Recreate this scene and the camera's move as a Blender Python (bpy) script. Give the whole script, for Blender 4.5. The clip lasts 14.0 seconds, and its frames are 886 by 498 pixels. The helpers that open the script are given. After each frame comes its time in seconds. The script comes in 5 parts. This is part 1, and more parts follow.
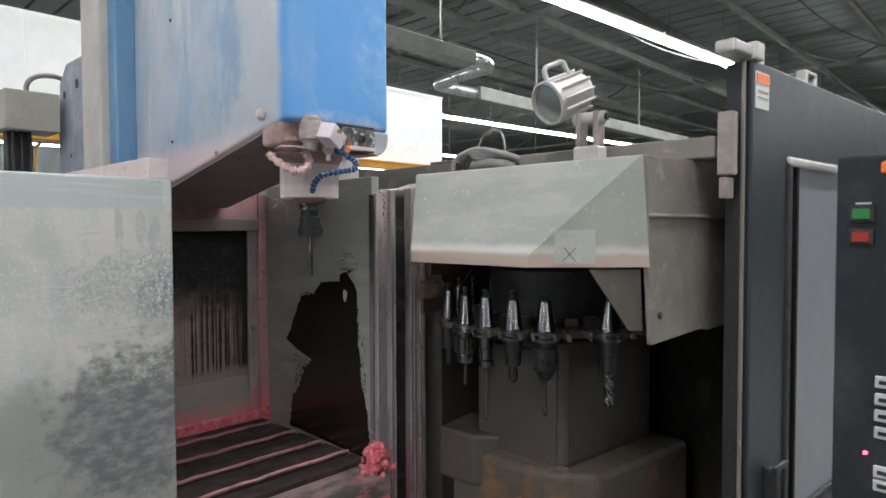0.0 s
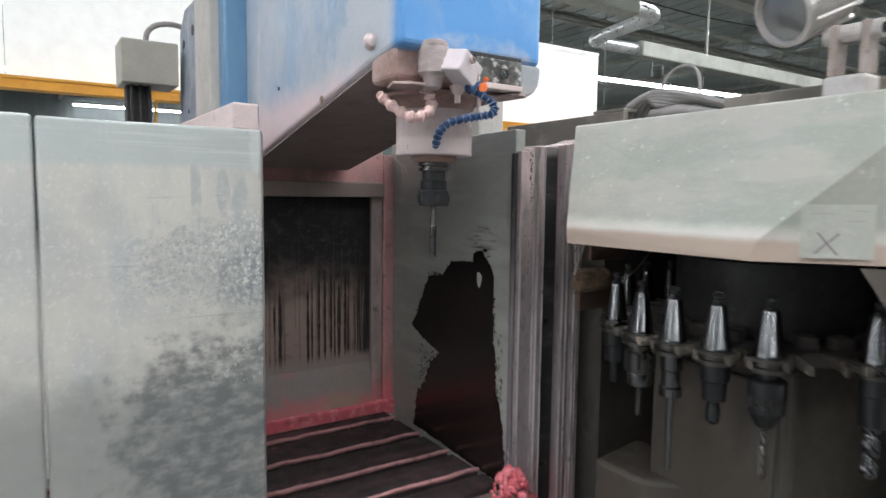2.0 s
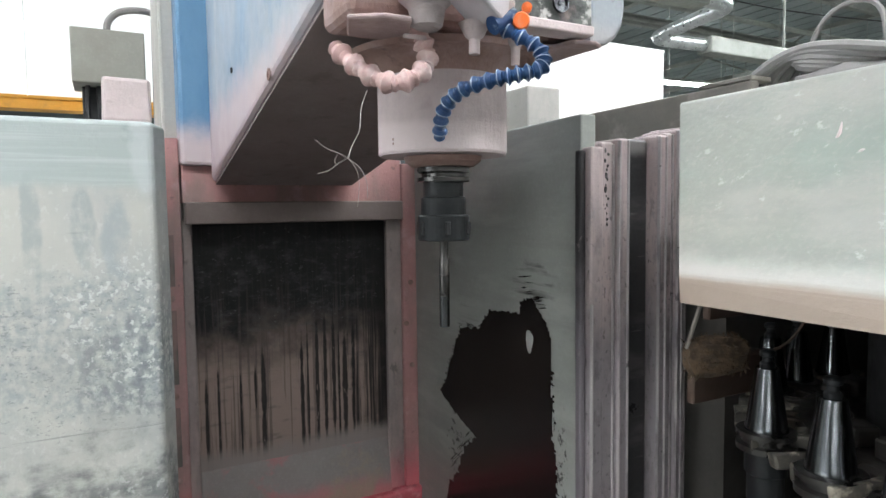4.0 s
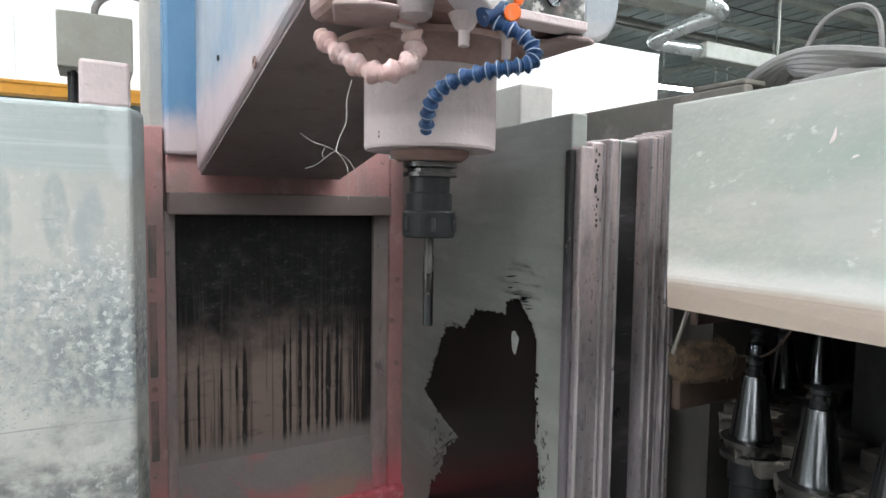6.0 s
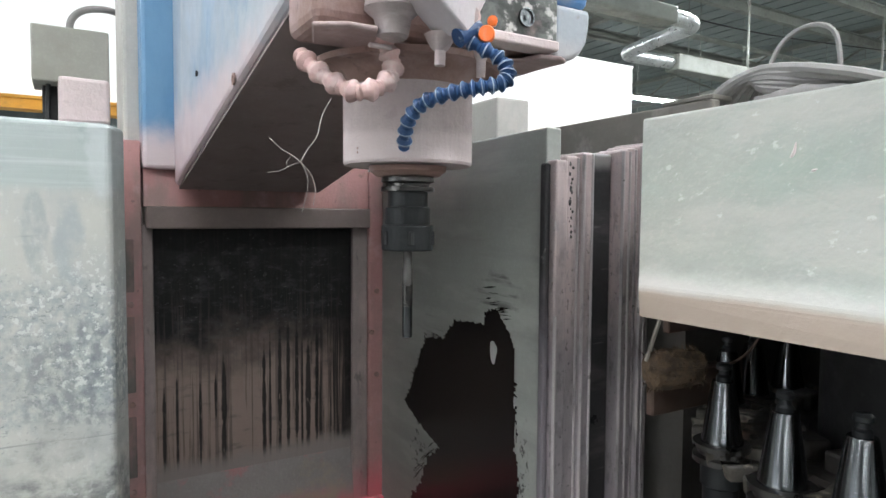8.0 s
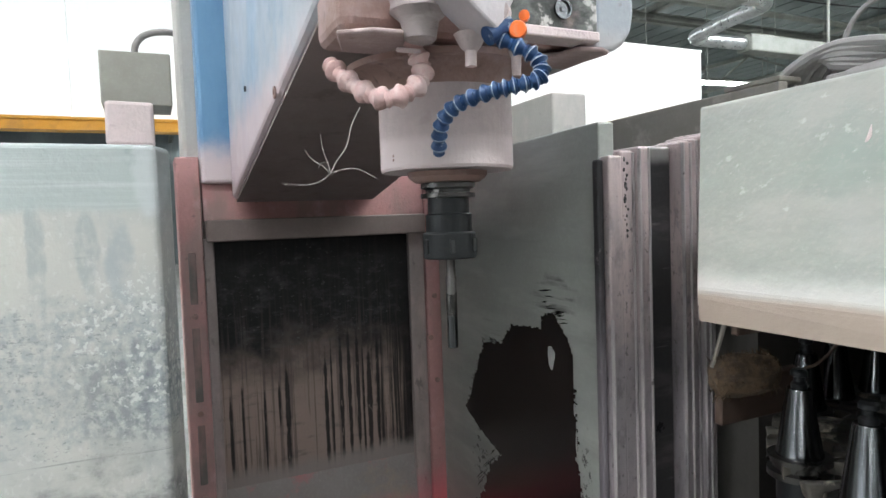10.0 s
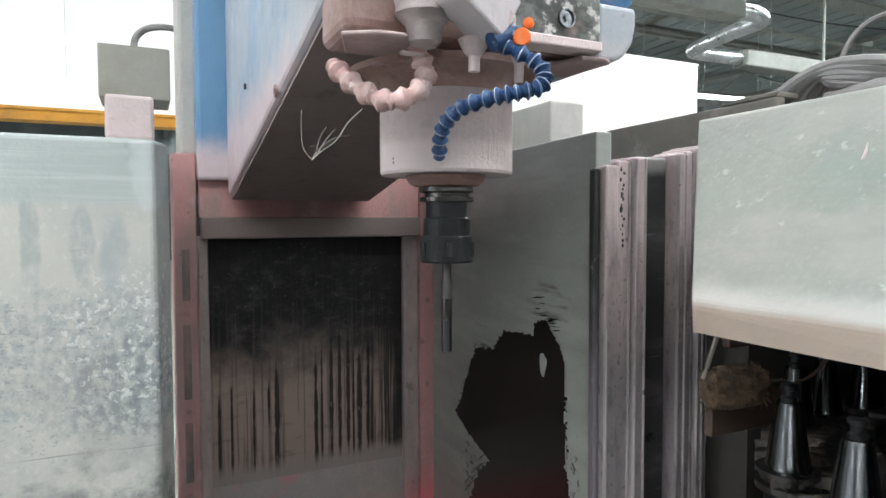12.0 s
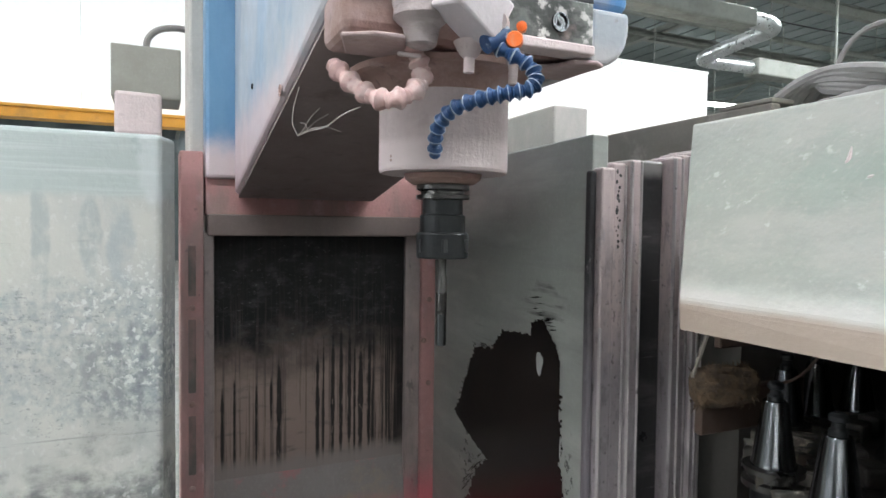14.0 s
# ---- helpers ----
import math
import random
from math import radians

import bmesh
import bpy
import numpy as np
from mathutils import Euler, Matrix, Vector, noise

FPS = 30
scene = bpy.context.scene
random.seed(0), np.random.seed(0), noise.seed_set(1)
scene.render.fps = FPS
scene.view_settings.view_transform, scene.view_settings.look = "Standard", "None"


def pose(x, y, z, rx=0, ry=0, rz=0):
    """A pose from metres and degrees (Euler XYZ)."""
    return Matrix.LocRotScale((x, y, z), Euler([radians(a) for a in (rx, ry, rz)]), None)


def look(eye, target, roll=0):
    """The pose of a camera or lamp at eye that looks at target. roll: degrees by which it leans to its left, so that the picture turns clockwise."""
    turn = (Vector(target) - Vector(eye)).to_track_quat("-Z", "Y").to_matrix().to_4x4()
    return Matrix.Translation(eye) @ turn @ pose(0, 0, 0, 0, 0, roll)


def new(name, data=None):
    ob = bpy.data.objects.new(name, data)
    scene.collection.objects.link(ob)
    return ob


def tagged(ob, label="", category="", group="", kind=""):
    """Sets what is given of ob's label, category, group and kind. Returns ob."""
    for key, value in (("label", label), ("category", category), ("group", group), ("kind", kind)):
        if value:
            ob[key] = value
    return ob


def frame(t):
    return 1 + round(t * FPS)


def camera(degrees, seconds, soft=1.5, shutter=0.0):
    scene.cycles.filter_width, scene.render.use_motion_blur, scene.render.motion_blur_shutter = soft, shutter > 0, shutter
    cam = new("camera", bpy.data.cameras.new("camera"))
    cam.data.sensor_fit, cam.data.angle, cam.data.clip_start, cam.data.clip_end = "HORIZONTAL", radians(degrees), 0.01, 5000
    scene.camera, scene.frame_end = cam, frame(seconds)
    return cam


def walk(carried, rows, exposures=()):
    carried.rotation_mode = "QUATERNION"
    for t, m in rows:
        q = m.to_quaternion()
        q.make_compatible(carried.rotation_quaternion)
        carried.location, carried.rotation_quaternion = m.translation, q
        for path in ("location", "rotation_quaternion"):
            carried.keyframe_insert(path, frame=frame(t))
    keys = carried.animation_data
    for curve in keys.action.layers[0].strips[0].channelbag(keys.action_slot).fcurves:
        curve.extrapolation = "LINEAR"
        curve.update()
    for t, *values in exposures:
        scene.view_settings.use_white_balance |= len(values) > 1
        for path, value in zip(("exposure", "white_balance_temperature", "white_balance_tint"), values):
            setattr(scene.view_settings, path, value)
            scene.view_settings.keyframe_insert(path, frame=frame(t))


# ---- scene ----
cam = camera(70.0, 14.0, shutter=0.5)
PATH = [
    (0, (-0.062, -0.297, 1.434), (1.386, 1.08, 1.364), -0.2),
    (0.5, (0.007, -0.266, 1.427), (1.434, 1.131, 1.316), -0.9),
    (1, (0.099, -0.247, 1.418), (1.523, 1.154, 1.317), -0.8),
    (1.5, (0.141, -0.177, 1.412), (1.37, 1.395, 1.279), -1.1),
    (2, (0.221, 0.029, 1.434), (1.317, 1.693, 1.261), 0.7),
    (2.5, (0.324, 0.225, 1.449), (1.517, 1.822, 1.293), 1.6),
    (3, (0.498, 0.365, 1.45), (1.56, 2.053, 1.305), 2.1),
    (3.2, (0.535, 0.413, 1.45), (1.478, 2.171, 1.319), -0.9),
    (5.5, (0.562, 0.459, 1.447), (1.522, 2.209, 1.32), 0.1),
    (6, (0.567, 0.458, 1.447), (1.533, 2.204, 1.311), 0.8),
    (6.5, (0.564, 0.459, 1.446), (1.526, 2.208, 1.312), 0.6),
    (7, (0.564, 0.454, 1.447), (1.52, 2.206, 1.314), 0.3),
    (7.5, (0.564, 0.444, 1.442), (1.585, 2.159, 1.313), 0.6),
    (8, (0.56, 0.444, 1.451), (1.584, 2.159, 1.348), 0.4),
    (8.5, (0.582, 0.443, 1.451), (1.573, 2.178, 1.358), -0.3),
    (9, (0.6, 0.447, 1.452), (1.488, 2.236, 1.339), -2.7),
    (9.2, (0.598, 0.448, 1.457), (1.449, 2.255, 1.345), -3.2),
    (11.5, (0.598, 0.457, 1.459), (1.451, 2.264, 1.368), -0.5),
    (12, (0.593, 0.453, 1.458), (1.448, 2.259, 1.369), -0.2),
    (12.5, (0.587, 0.444, 1.462), (1.444, 2.249, 1.378), 0.1),
    (13, (0.583, 0.438, 1.468), (1.415, 2.255, 1.391), 0.3),
    (13.5, (0.591, 0.443, 1.463), (1.415, 2.264, 1.382), -0.0),
    (14, (0.598, 0.428, 1.449), (1.429, 2.246, 1.375), 0.7),
]
walk(cam, [(t, look(eye, target, roll)) for t, eye, target, roll in PATH],
     [(0.0, -0.04, 6610, 14), (1.2, 0.0, 6610, 15), (2.0, 0.23, 6570, 14), (2.5, 0.35, 6530, 12), (3.0, 0.5, 6430, 10), (5.5, 0.55, 6430, 10), (8.0, 0.5, 6430, 10), (14.0, 0.45, 6430, 10)])

# ---- world, lights, exposure ----
world = bpy.data.worlds.new("world")
scene.world = world
world.use_nodes = True
wn = world.node_tree.nodes
sky = wn.new("ShaderNodeTexSky")
sky.sky_type, sky.sun_disc, sky.sun_elevation, sky.sun_rotation = "NISHITA", False, radians(40), radians(160)
world.node_tree.links.new(sky.outputs[0], wn["Background"].inputs[0])
wn["Background"].inputs[1].default_value = 0.1


def area_lamp(name, m, sx, sy, watts, colour):
    d = bpy.data.lights.new(name, "AREA")
    d.shape, d.size, d.size_y, d.energy, d.color = "RECTANGLE", sx, sy, watts, colour
    ob = new(name, d)
    ob.matrix_world = m
    return ob


SKEW = -0.078  # the hall's rows run a few degrees askew to the machine
# the first two rows are unseen, added to light the machine
TUBE_ROWS = (-8.1, -1.35, 4.87, 13.4)


def row_y(row, x):
    return row + SKEW * (x - 10)


for row, watts in zip(TUBE_ROWS, (300, 680, 600, 600)):
    area_lamp("tube_light", pose(6, row_y(row, 6), 4.72, 0, 0, math.degrees(math.atan(SKEW))), 26, 0.25, watts, (0.935, 0.96, 0.99))
# unseen fill lamp, added to brighten the faces turned west
area_lamp("west_fill", pose(-13.8, 1.0, 2.5, 0, -90, 0), 4.4, 9, 250, (0.95, 0.98, 1.0))

# ---- materials ----


def mat(name, base, rough=0.6, metal=0.0, layers=(), bump=0.0, bscale=60, rvar=0.15, emit=None, coat=0.0, stretch=(1, 1, 1), spec=0.5):
    """layers: ('n', colour, scale, stretch, lo, hi, amount) noise stain; ('g', colour, axis, from, to, amount) colour
    that builds up along an axis.
    """
    m = bpy.data.materials.new(name)
    m.use_nodes = True
    nt = m.node_tree
    N, L = nt.nodes, nt.links
    b = N["Principled BSDF"]
    geo = N.new("ShaderNodeNewGeometry")

    def noise_at(scale, st, detail=6, off=0.0):
        mp = N.new("ShaderNodeMapping")
        mp.inputs["Scale"].default_value = st
        mp.inputs["Location"].default_value = (off, off * 1.7, off * 0.6)
        L.new(geo.outputs["Position"], mp.inputs["Vector"])
        n = N.new("ShaderNodeTexNoise")
        n.inputs["Scale"].default_value, n.inputs["Detail"].default_value, n.inputs["Roughness"].default_value = scale, detail, 0.62
        L.new(mp.outputs[0], n.inputs["Vector"])
        return n.outputs["Fac"]

    def ramp(fac, lo, hi, top):
        r = N.new("ShaderNodeMapRange")
        r.interpolation_type = "SMOOTHSTEP"
        for i, v in zip((1, 2, 3, 4), (lo, hi, 0.0, top)):
            r.inputs[i].default_value = v
        L.new(fac, r.inputs[0])
        return r.outputs[0]

    def blend(fac, a, col):
        x = N.new("ShaderNodeMix")
        x.data_type = "RGBA"
        L.new(fac, x.inputs["Factor"])
        L.new(a, x.inputs["A"])
        x.inputs["B"].default_value = (*col, 1)
        return x.outputs["Result"]

    rgb = N.new("ShaderNodeRGB")
    rgb.outputs[0].default_value = (*base, 1)
    col = blend(ramp(noise_at(9, stretch, 8, 3.1), 0.35, 0.7, 0.5), rgb.outputs[0], [c * 0.8 for c in base])
    col = blend(ramp(noise_at(140, stretch, 4, 7.7), 0.45, 0.75, 0.35), col, [min(1, c * 1.18 + 0.01) for c in base])
    for i, la in enumerate(layers):
        if la[0] == "n":
            _, c, scale, st, lo, hi, amount = la
            col = blend(ramp(noise_at(scale, st, 8, 11.3 * i + 1.9), lo, hi, amount), col, c)
        elif la[0] == "s":
            _, c, centre, size, scale, st, lo, hi, amount = la
            off = N.new("ShaderNodeVectorMath")
            off.operation = "SUBTRACT"
            L.new(geo.outputs["Position"], off.inputs[0])
            off.inputs[1].default_value = centre
            div = N.new("ShaderNodeVectorMath")
            div.operation = "DIVIDE"
            L.new(off.outputs[0], div.inputs[0])
            div.inputs[1].default_value = size
            ln = N.new("ShaderNodeVectorMath")
            ln.operation = "LENGTH"
            L.new(div.outputs[0], ln.inputs[0])
            wob = N.new("ShaderNodeMath")
            wob.operation = "MULTIPLY_ADD"
            L.new(noise_at(26, (1, 1, 1), 6, 3.7 * i + 0.4), wob.inputs[0])
            wob.inputs[1].default_value = 1.3
            L.new(ln.outputs["Value"], wob.inputs[2])
            inside = ramp(wob.outputs[0], 1.75, 1.35, 1.0)
            mul = N.new("ShaderNodeMath")
            mul.operation = "MULTIPLY"
            L.new(inside, mul.inputs[0])
            L.new(ramp(noise_at(scale, st, 8, 11.3 * i + 1.9), lo, hi, amount), mul.inputs[1])
            col = blend(mul.outputs[0], col, c)
        else:
            _, c, axis, a0, a1, amount = la
            sep = N.new("ShaderNodeSeparateXYZ")
            L.new(geo.outputs["Position"], sep.inputs[0])
            wob = N.new("ShaderNodeMath")
            wob.operation = "MULTIPLY_ADD"
            L.new(noise_at(14, (1, 1, 1), 7, 5.5 * i), wob.inputs[0])
            wob.inputs[1].default_value = abs(a1 - a0) * 1.2
            L.new(sep.outputs["XYZ".index(axis)], wob.inputs[2])
            mid = abs(a1 - a0) * 0.6
            r = N.new("ShaderNodeMapRange")
            r.interpolation_type = "SMOOTHSTEP"
            for k, v in zip((1, 2, 3, 4), (a0 + mid, a1 + mid, 0.0, amount)):
                r.inputs[k].default_value = v
            L.new(wob.outputs[0], r.inputs[0])
            col = blend(r.outputs[0], col, c)
    L.new(col, b.inputs["Base Color"])
    rr = N.new("ShaderNodeMapRange")
    for k, v in zip((1, 2, 3, 4), (0.3, 0.7, max(0.03, rough - rvar), min(1, rough + rvar))):
        rr.inputs[k].default_value = v
    L.new(noise_at(22, stretch, 6, 2.2), rr.inputs[0])
    L.new(rr.outputs[0], b.inputs["Roughness"])
    b.inputs["Metallic"].default_value = metal
    b.inputs["Specular IOR Level"].default_value = spec
    b.inputs["Coat Weight"].default_value = coat
    if bump:
        bp = N.new("ShaderNodeBump")
        bp.inputs["Strength"].default_value, bp.inputs["Distance"].default_value = bump, 0.002
        L.new(noise_at(bscale, stretch, 6, 4.4), bp.inputs["Height"])
        L.new(bp.outputs[0], b.inputs["Normal"])
    if emit:
        b.inputs["Emission Color"].default_value, b.inputs["Emission Strength"].default_value = (*emit[:3], 1), emit[3]
    return m


PINK = (0.52, 0.27, 0.27)
DUST = (0.56, 0.47, 0.46)
M_panel = mat("worn_door_steel", (0.40, 0.405, 0.39), 0.5, 0.0, (
    ("n", (0.50, 0.49, 0.445), 2.6, (1, 1, 1.4), 0.35, 0.62, 0.9),
    ("n", (0.33, 0.36, 0.37), 9, (1.3, 1, 0.28), 0.45, 0.72, 0.65),
    ("n", (0.56, 0.56, 0.53), 130, (1, 1, 0.8), 0.55, 0.66, 0.5),
    ("s", (0.25, 0.28, 0.295), (0.535, 1.26, 1.30), (0.20, 0.3, 0.085), 95, (1.0, 1, 0.9), 0.34, 0.66, 0.7),
    ("s", (0.17, 0.19, 0.205), (0.575, 1.26, 1.27), (0.075, 0.3, 0.06), 90, (1, 1, 0.8), 0.42, 0.60, 0.75),
    ("s", (0.60, 0.61, 0.58), (0.58, 1.26, 1.32), (0.09, 0.3, 0.10), 120, (1, 1, 1), 0.54, 0.62, 0.85),
    ("s", (0.15, 0.165, 0.18), (0.54, 1.26, 1.29), (0.20, 0.3, 0.10), 210, (0.8, 1, 1.2), 0.56, 0.66, 0.55),
    ("s", (0.27, 0.30, 0.31), (0.532, 1.26, 1.435), (0.012, 0.3, 0.055), 45, (1, 1, 0.6), 0.36, 0.62, 0.6),
    ("s", (0.30, 0.33, 0.35), (0.563, 1.26, 1.42), (0.016, 0.3, 0.060), 45, (1, 1, 0.6), 0.36, 0.62, 0.6),
    ("s", (0.27, 0.30, 0.31), (0.483, 1.26, 1.43), (0.010, 0.3, 0.07), 45, (1, 1, 0.6), 0.36, 0.62, 0.6),
    ("s", (0.10, 0.11, 0.12), (0.583, 1.26, 1.538), (0.012, 0.3, 0.012), 90, (1, 1, 1), 0.4, 0.6, 0.8),
    ("s", (0.10, 0.11, 0.12), (0.52, 1.26, 1.215), (0.13, 0.3, 0.035), 30, (0.12, 1, 5.5), 0.57, 0.66, 0.55),
    ("s", (0.12, 0.13, 0.14), (0.40, 1.26, 1.29), (0.12, 0.3, 0.09), 24, (0.18, 1, 3.6), 0.60, 0.70, 0.4),
    # darker bottom: real scuffs and the fall-off of light painted together
    ("g", (0.18, 0.185, 0.18), "Z", 1.18, 1.02, 0.8),
    ("s", (0.095, 0.103, 0.105), (0.54, 1.26, 0.98), (0.22, 0.3, 0.20), 40, (0.6, 1, 1.2), 0.28, 0.60, 0.9),
    ("s", (0.42, 0.42, 0.40), (0.60, 1.26, 1.11), (0.12, 0.3, 0.05), 110, (1, 1, 1), 0.54, 0.62, 0.7),
    ("n", (0.30, 0.30, 0.285), 8, (0.9, 1, 1.2), 0.50, 0.70, 0.35),
    ("n", (0.14, 0.155, 0.165), 34, (0.2, 1, 3.2), 0.64, 0.72, 0.3),
    ("n", (0.12, 0.13, 0.14), 11, (0.7, 1, 2.0), 0.67, 0.76, 0.35),
    ("g", (0.36, 0.41, 0.40), "Z", 1.47, 1.485, 0.75),
    ("s", (0.50, 0.53, 0.53), (0.60, 1.26, 1.52), (0.022, 0.3, 0.06), 50, (1, 1, 1), 0.2, 0.5, 0.6),
    ("s", (0.55, 0.58, 0.57), (0.40, 1.26, 1.52), (0.45, 0.3, 0.045), 22, (0.12, 1, 5), 0.50, 0.68, 0.45)), 0.35, 120)
M_pinkpaint = mat("dusty_red_paint", (0.44, 0.235, 0.225), 0.75, 0, (
    ("n", (0.27, 0.20, 0.185), 8, (1, 1, 0.4), 0.46, 0.63, 0.75),
    ("n", (0.19, 0.165, 0.15), 5, (1, 1, 0.6), 0.50, 0.66, 0.7),
    ("n", (0.55, 0.36, 0.36), 16, (1, 1, 1), 0.55, 0.7, 0.5),
    ("n", (0.12, 0.10, 0.10), 55, (1, 1, 1), 0.62, 0.7, 0.5),
    ("g", (0.75, 0.16, 0.20), "Z", 0.86, 0.76, 0.75)), 0.5, 150)
M_framegrey = mat("dusty_frame_steel", (0.30, 0.25, 0.24), 0.6, 0.2, (
    ("n", (0.44, 0.34, 0.32), 12, (1, 1, 0.35), 0.45, 0.65, 0.8),
    ("n", (0.09, 0.09, 0.09), 30, (1, 1, 0.5), 0.56, 0.68, 0.6),
    ("g", (0.7, 0.16, 0.2), "Z", 0.86, 0.74, 0.6)), 0.4, 160)
M_slot = mat("bare_slot_steel", (0.15, 0.135, 0.126), 0.55, 0.3, (("n", (0.30, 0.19, 0.18), 18, (1, 1, 0.5), 0.44, 0.66, 0.75),), 0.3, 150)
M_barbrown = mat("brown_wiper_bar", (0.20, 0.158, 0.143), 0.55, 0.2, (("n", (0.2, 0.16, 0.15), 9, (0.3, 1, 3), 0.5, 0.7, 0.6),), 0.2, 150)
STREAK = (0.012, 0.011, 0.011)
SCRAPES = ((0.735, 0.96, 0.004, 0.12), (0.761, 0.98, 0.003, 0.13), (0.809, 0.97, 0.003, 0.13), (0.842, 1.04, 0.003, 0.06), (0.860, 1.04, 0.006, 0.09), (0.859, 0.93, 0.006, 0.07),
           (0.950, 0.99, 0.005, 0.17), (0.964, 1.00, 0.003, 0.17), (0.987, 1.02, 0.005, 0.17), (1.007, 1.03, 0.005, 0.19), (1.028, 1.03, 0.005, 0.18), (1.041, 1.02, 0.003, 0.16), (1.056, 1.02, 0.007, 0.16), (1.078, 1.05, 0.004, 0.18))
M_black = mat("scraped_black_cover", (0.009, 0.009, 0.010), 0.55, 0.0, (
    ("g", (0.285, 0.215, 0.185), "Z", 1.24, 1.04, 0.95),
    ("n", (0.085, 0.08, 0.08), 26, (0.5, 1, 2.2), 0.54, 0.68, 0.5),
    ("n", (0.07, 0.055, 0.050), 40, (3.4, 1, 0.07), 0.51, 0.58, 0.6),
    *[("s", STREAK, (x, 1.9, z), (w, 0.3, h), 60, (2, 1, 0.5), 0.30, 0.42, 0.93) for x, z, w, h in SCRAPES],
    ("s", STREAK, (1.12, 1.9, 1.05), (0.060, 0.3, 0.20), 50, (4.5, 1, 0.06), 0.42, 0.54, 0.9),
    ("g", STREAK, "Z", 1.15, 1.31, 0.85),
    ("g", STREAK, "X", 1.11, 1.16, 0.75),
    ("s", (0.075, 0.075, 0.078), (0.92, 1.9, 1.27), (0.24, 0.3, 0.15), 30, (0.8, 1, 1.3), 0.48, 0.70, 0.4),
    ("s", (0.13, 0.13, 0.13), (0.92, 1.9, 1.28), (0.26, 0.3, 0.15), 120, (0.8, 1, 1.2), 0.60, 0.70, 0.45),
    ("g", (0.26, 0.225, 0.21), "Z", 0.925, 0.885, 0.95)), 0.3, 120, spec=0.25)
M_sill = mat("dust_covered_sill", (0.27, 0.24, 0.23), 0.8, 0, (
    ("g", (0.55, 0.17, 0.18), "Z", 0.80, 0.745, 0.8),
    ("n", (0.33, 0.26, 0.2), 7, (1, 1, 1), 0.5, 0.65, 0.8), ("n", (0.5, 0.16, 0.17), 9, (1, 1, 1), 0.52, 0.66, 0.6)), 0.5, 140)
M_greywall = mat("grey_green_guard_paint", (0.315, 0.327, 0.30), 0.38, 0.05, (
    ("n", (0.40, 0.41, 0.38), 8, (1, 0.5, 2.2), 0.48, 0.68, 0.7),
    ("n", (0.22, 0.228, 0.21), 12, (1, 0.16, 2.0), 0.46, 0.72, 0.5),
    ("s", (0.03, 0.03, 0.028), (1.21, 1.345, 1.315), (0.2, 0.07, 0.040), 30, (1, 0.2, 3), 0.44, 0.66, 0.7),
    ("s", (0.05, 0.05, 0.047), (1.21, 1.60, 1.20), (0.2, 0.06, 0.05), 44, (1, 0.15, 3), 0.50, 0.66, 0.45),
    ("s", (0.012, 0.010, 0.010), (1.21, 1.66, 0.93), (0.2, 0.05, 0.07), 60, (1, 0.8, 1.2), 0.56, 0.62, 0.95),
    ("s", (0.012, 0.010, 0.010), (1.21, 1.255, 0.98), (0.2, 0.016, 0.12), 90, (1, 1, 0.8), 0.50, 0.58, 0.9)), 0.08, 90, 0.05)
M_oil = mat("wet_oil_film", (0.006, 0.005, 0.005), 0.22, 0, (
    ("g", (0.016, 0.010, 0.009), "Z", 1.05, 0.85, 0.8),), 0.05, 30, 0.04)
M_oildot = mat("oil_free_spot", (0.33, 0.33, 0.31), 0.6)
M_strip = mat("dusty_track_aluminium", (0.46, 0.385, 0.375), 0.5, 0.35, (
    ("n", (0.60, 0.49, 0.475), 18, (2, 2, 0.25), 0.45, 0.62, 0.85),
    ("g", (0.30, 0.27, 0.285), "Z", 1.32, 1.20, 0.8),
    ("n", (0.11, 0.10, 0.105), 34, (1.6, 2, 0.7), 0.52, 0.70, 0.5),
    ("n", (0.33, 0.30, 0.31), 90, (1, 1, 0.6), 0.56, 0.66, 0.6),
    ("n", (0.08, 0.07, 0.075), 120, (1, 1, 0.8), 0.60, 0.68, 0.6),
    ("g", (0.56, 0.45, 0.44), "Z", 1.42, 1.52, 0.5),
    ("g", (0.50, 0.13, 0.15), "Z", 0.82, 0.66, 0.4)), 0.4, 160)
M_trackdark = mat("black_worn_track_edge", (0.030, 0.028, 0.030), 0.5, 0.2, (
    ("g", (0.17, 0.15, 0.165), "Z", 1.42, 1.20, 0.85),
    ("n", (0.42, 0.37, 0.37), 40, (1, 1, 0.5), 0.58, 0.66, 0.7)), 0.3, 160)
M_edge = mat("bright_rubbed_edge", (0.50, 0.46, 0.455), 0.4, 0.5, (
    ("n", (0.20, 0.18, 0.185), 40, (1, 1, 0.2), 0.50, 0.66, 0.8),), 0.2, 160)
M_stripdark = mat("dark_track_panel", (0.035, 0.034, 0.035), 0.4, 0.3, (
    ("n", (0.11, 0.10, 0.10), 9, (0.5, 1, 1.8), 0.50, 0.68, 0.7), ("n", (0.22, 0.20, 0.20), 24, (0.3, 1, 4), 0.62, 0.70, 0.5), ("g", (0.3, 0.28, 0.27), "Z", 1.525, 1.545, 0.7)), 0.2, 120)
BLUE = (0.072, 0.262, 0.56)
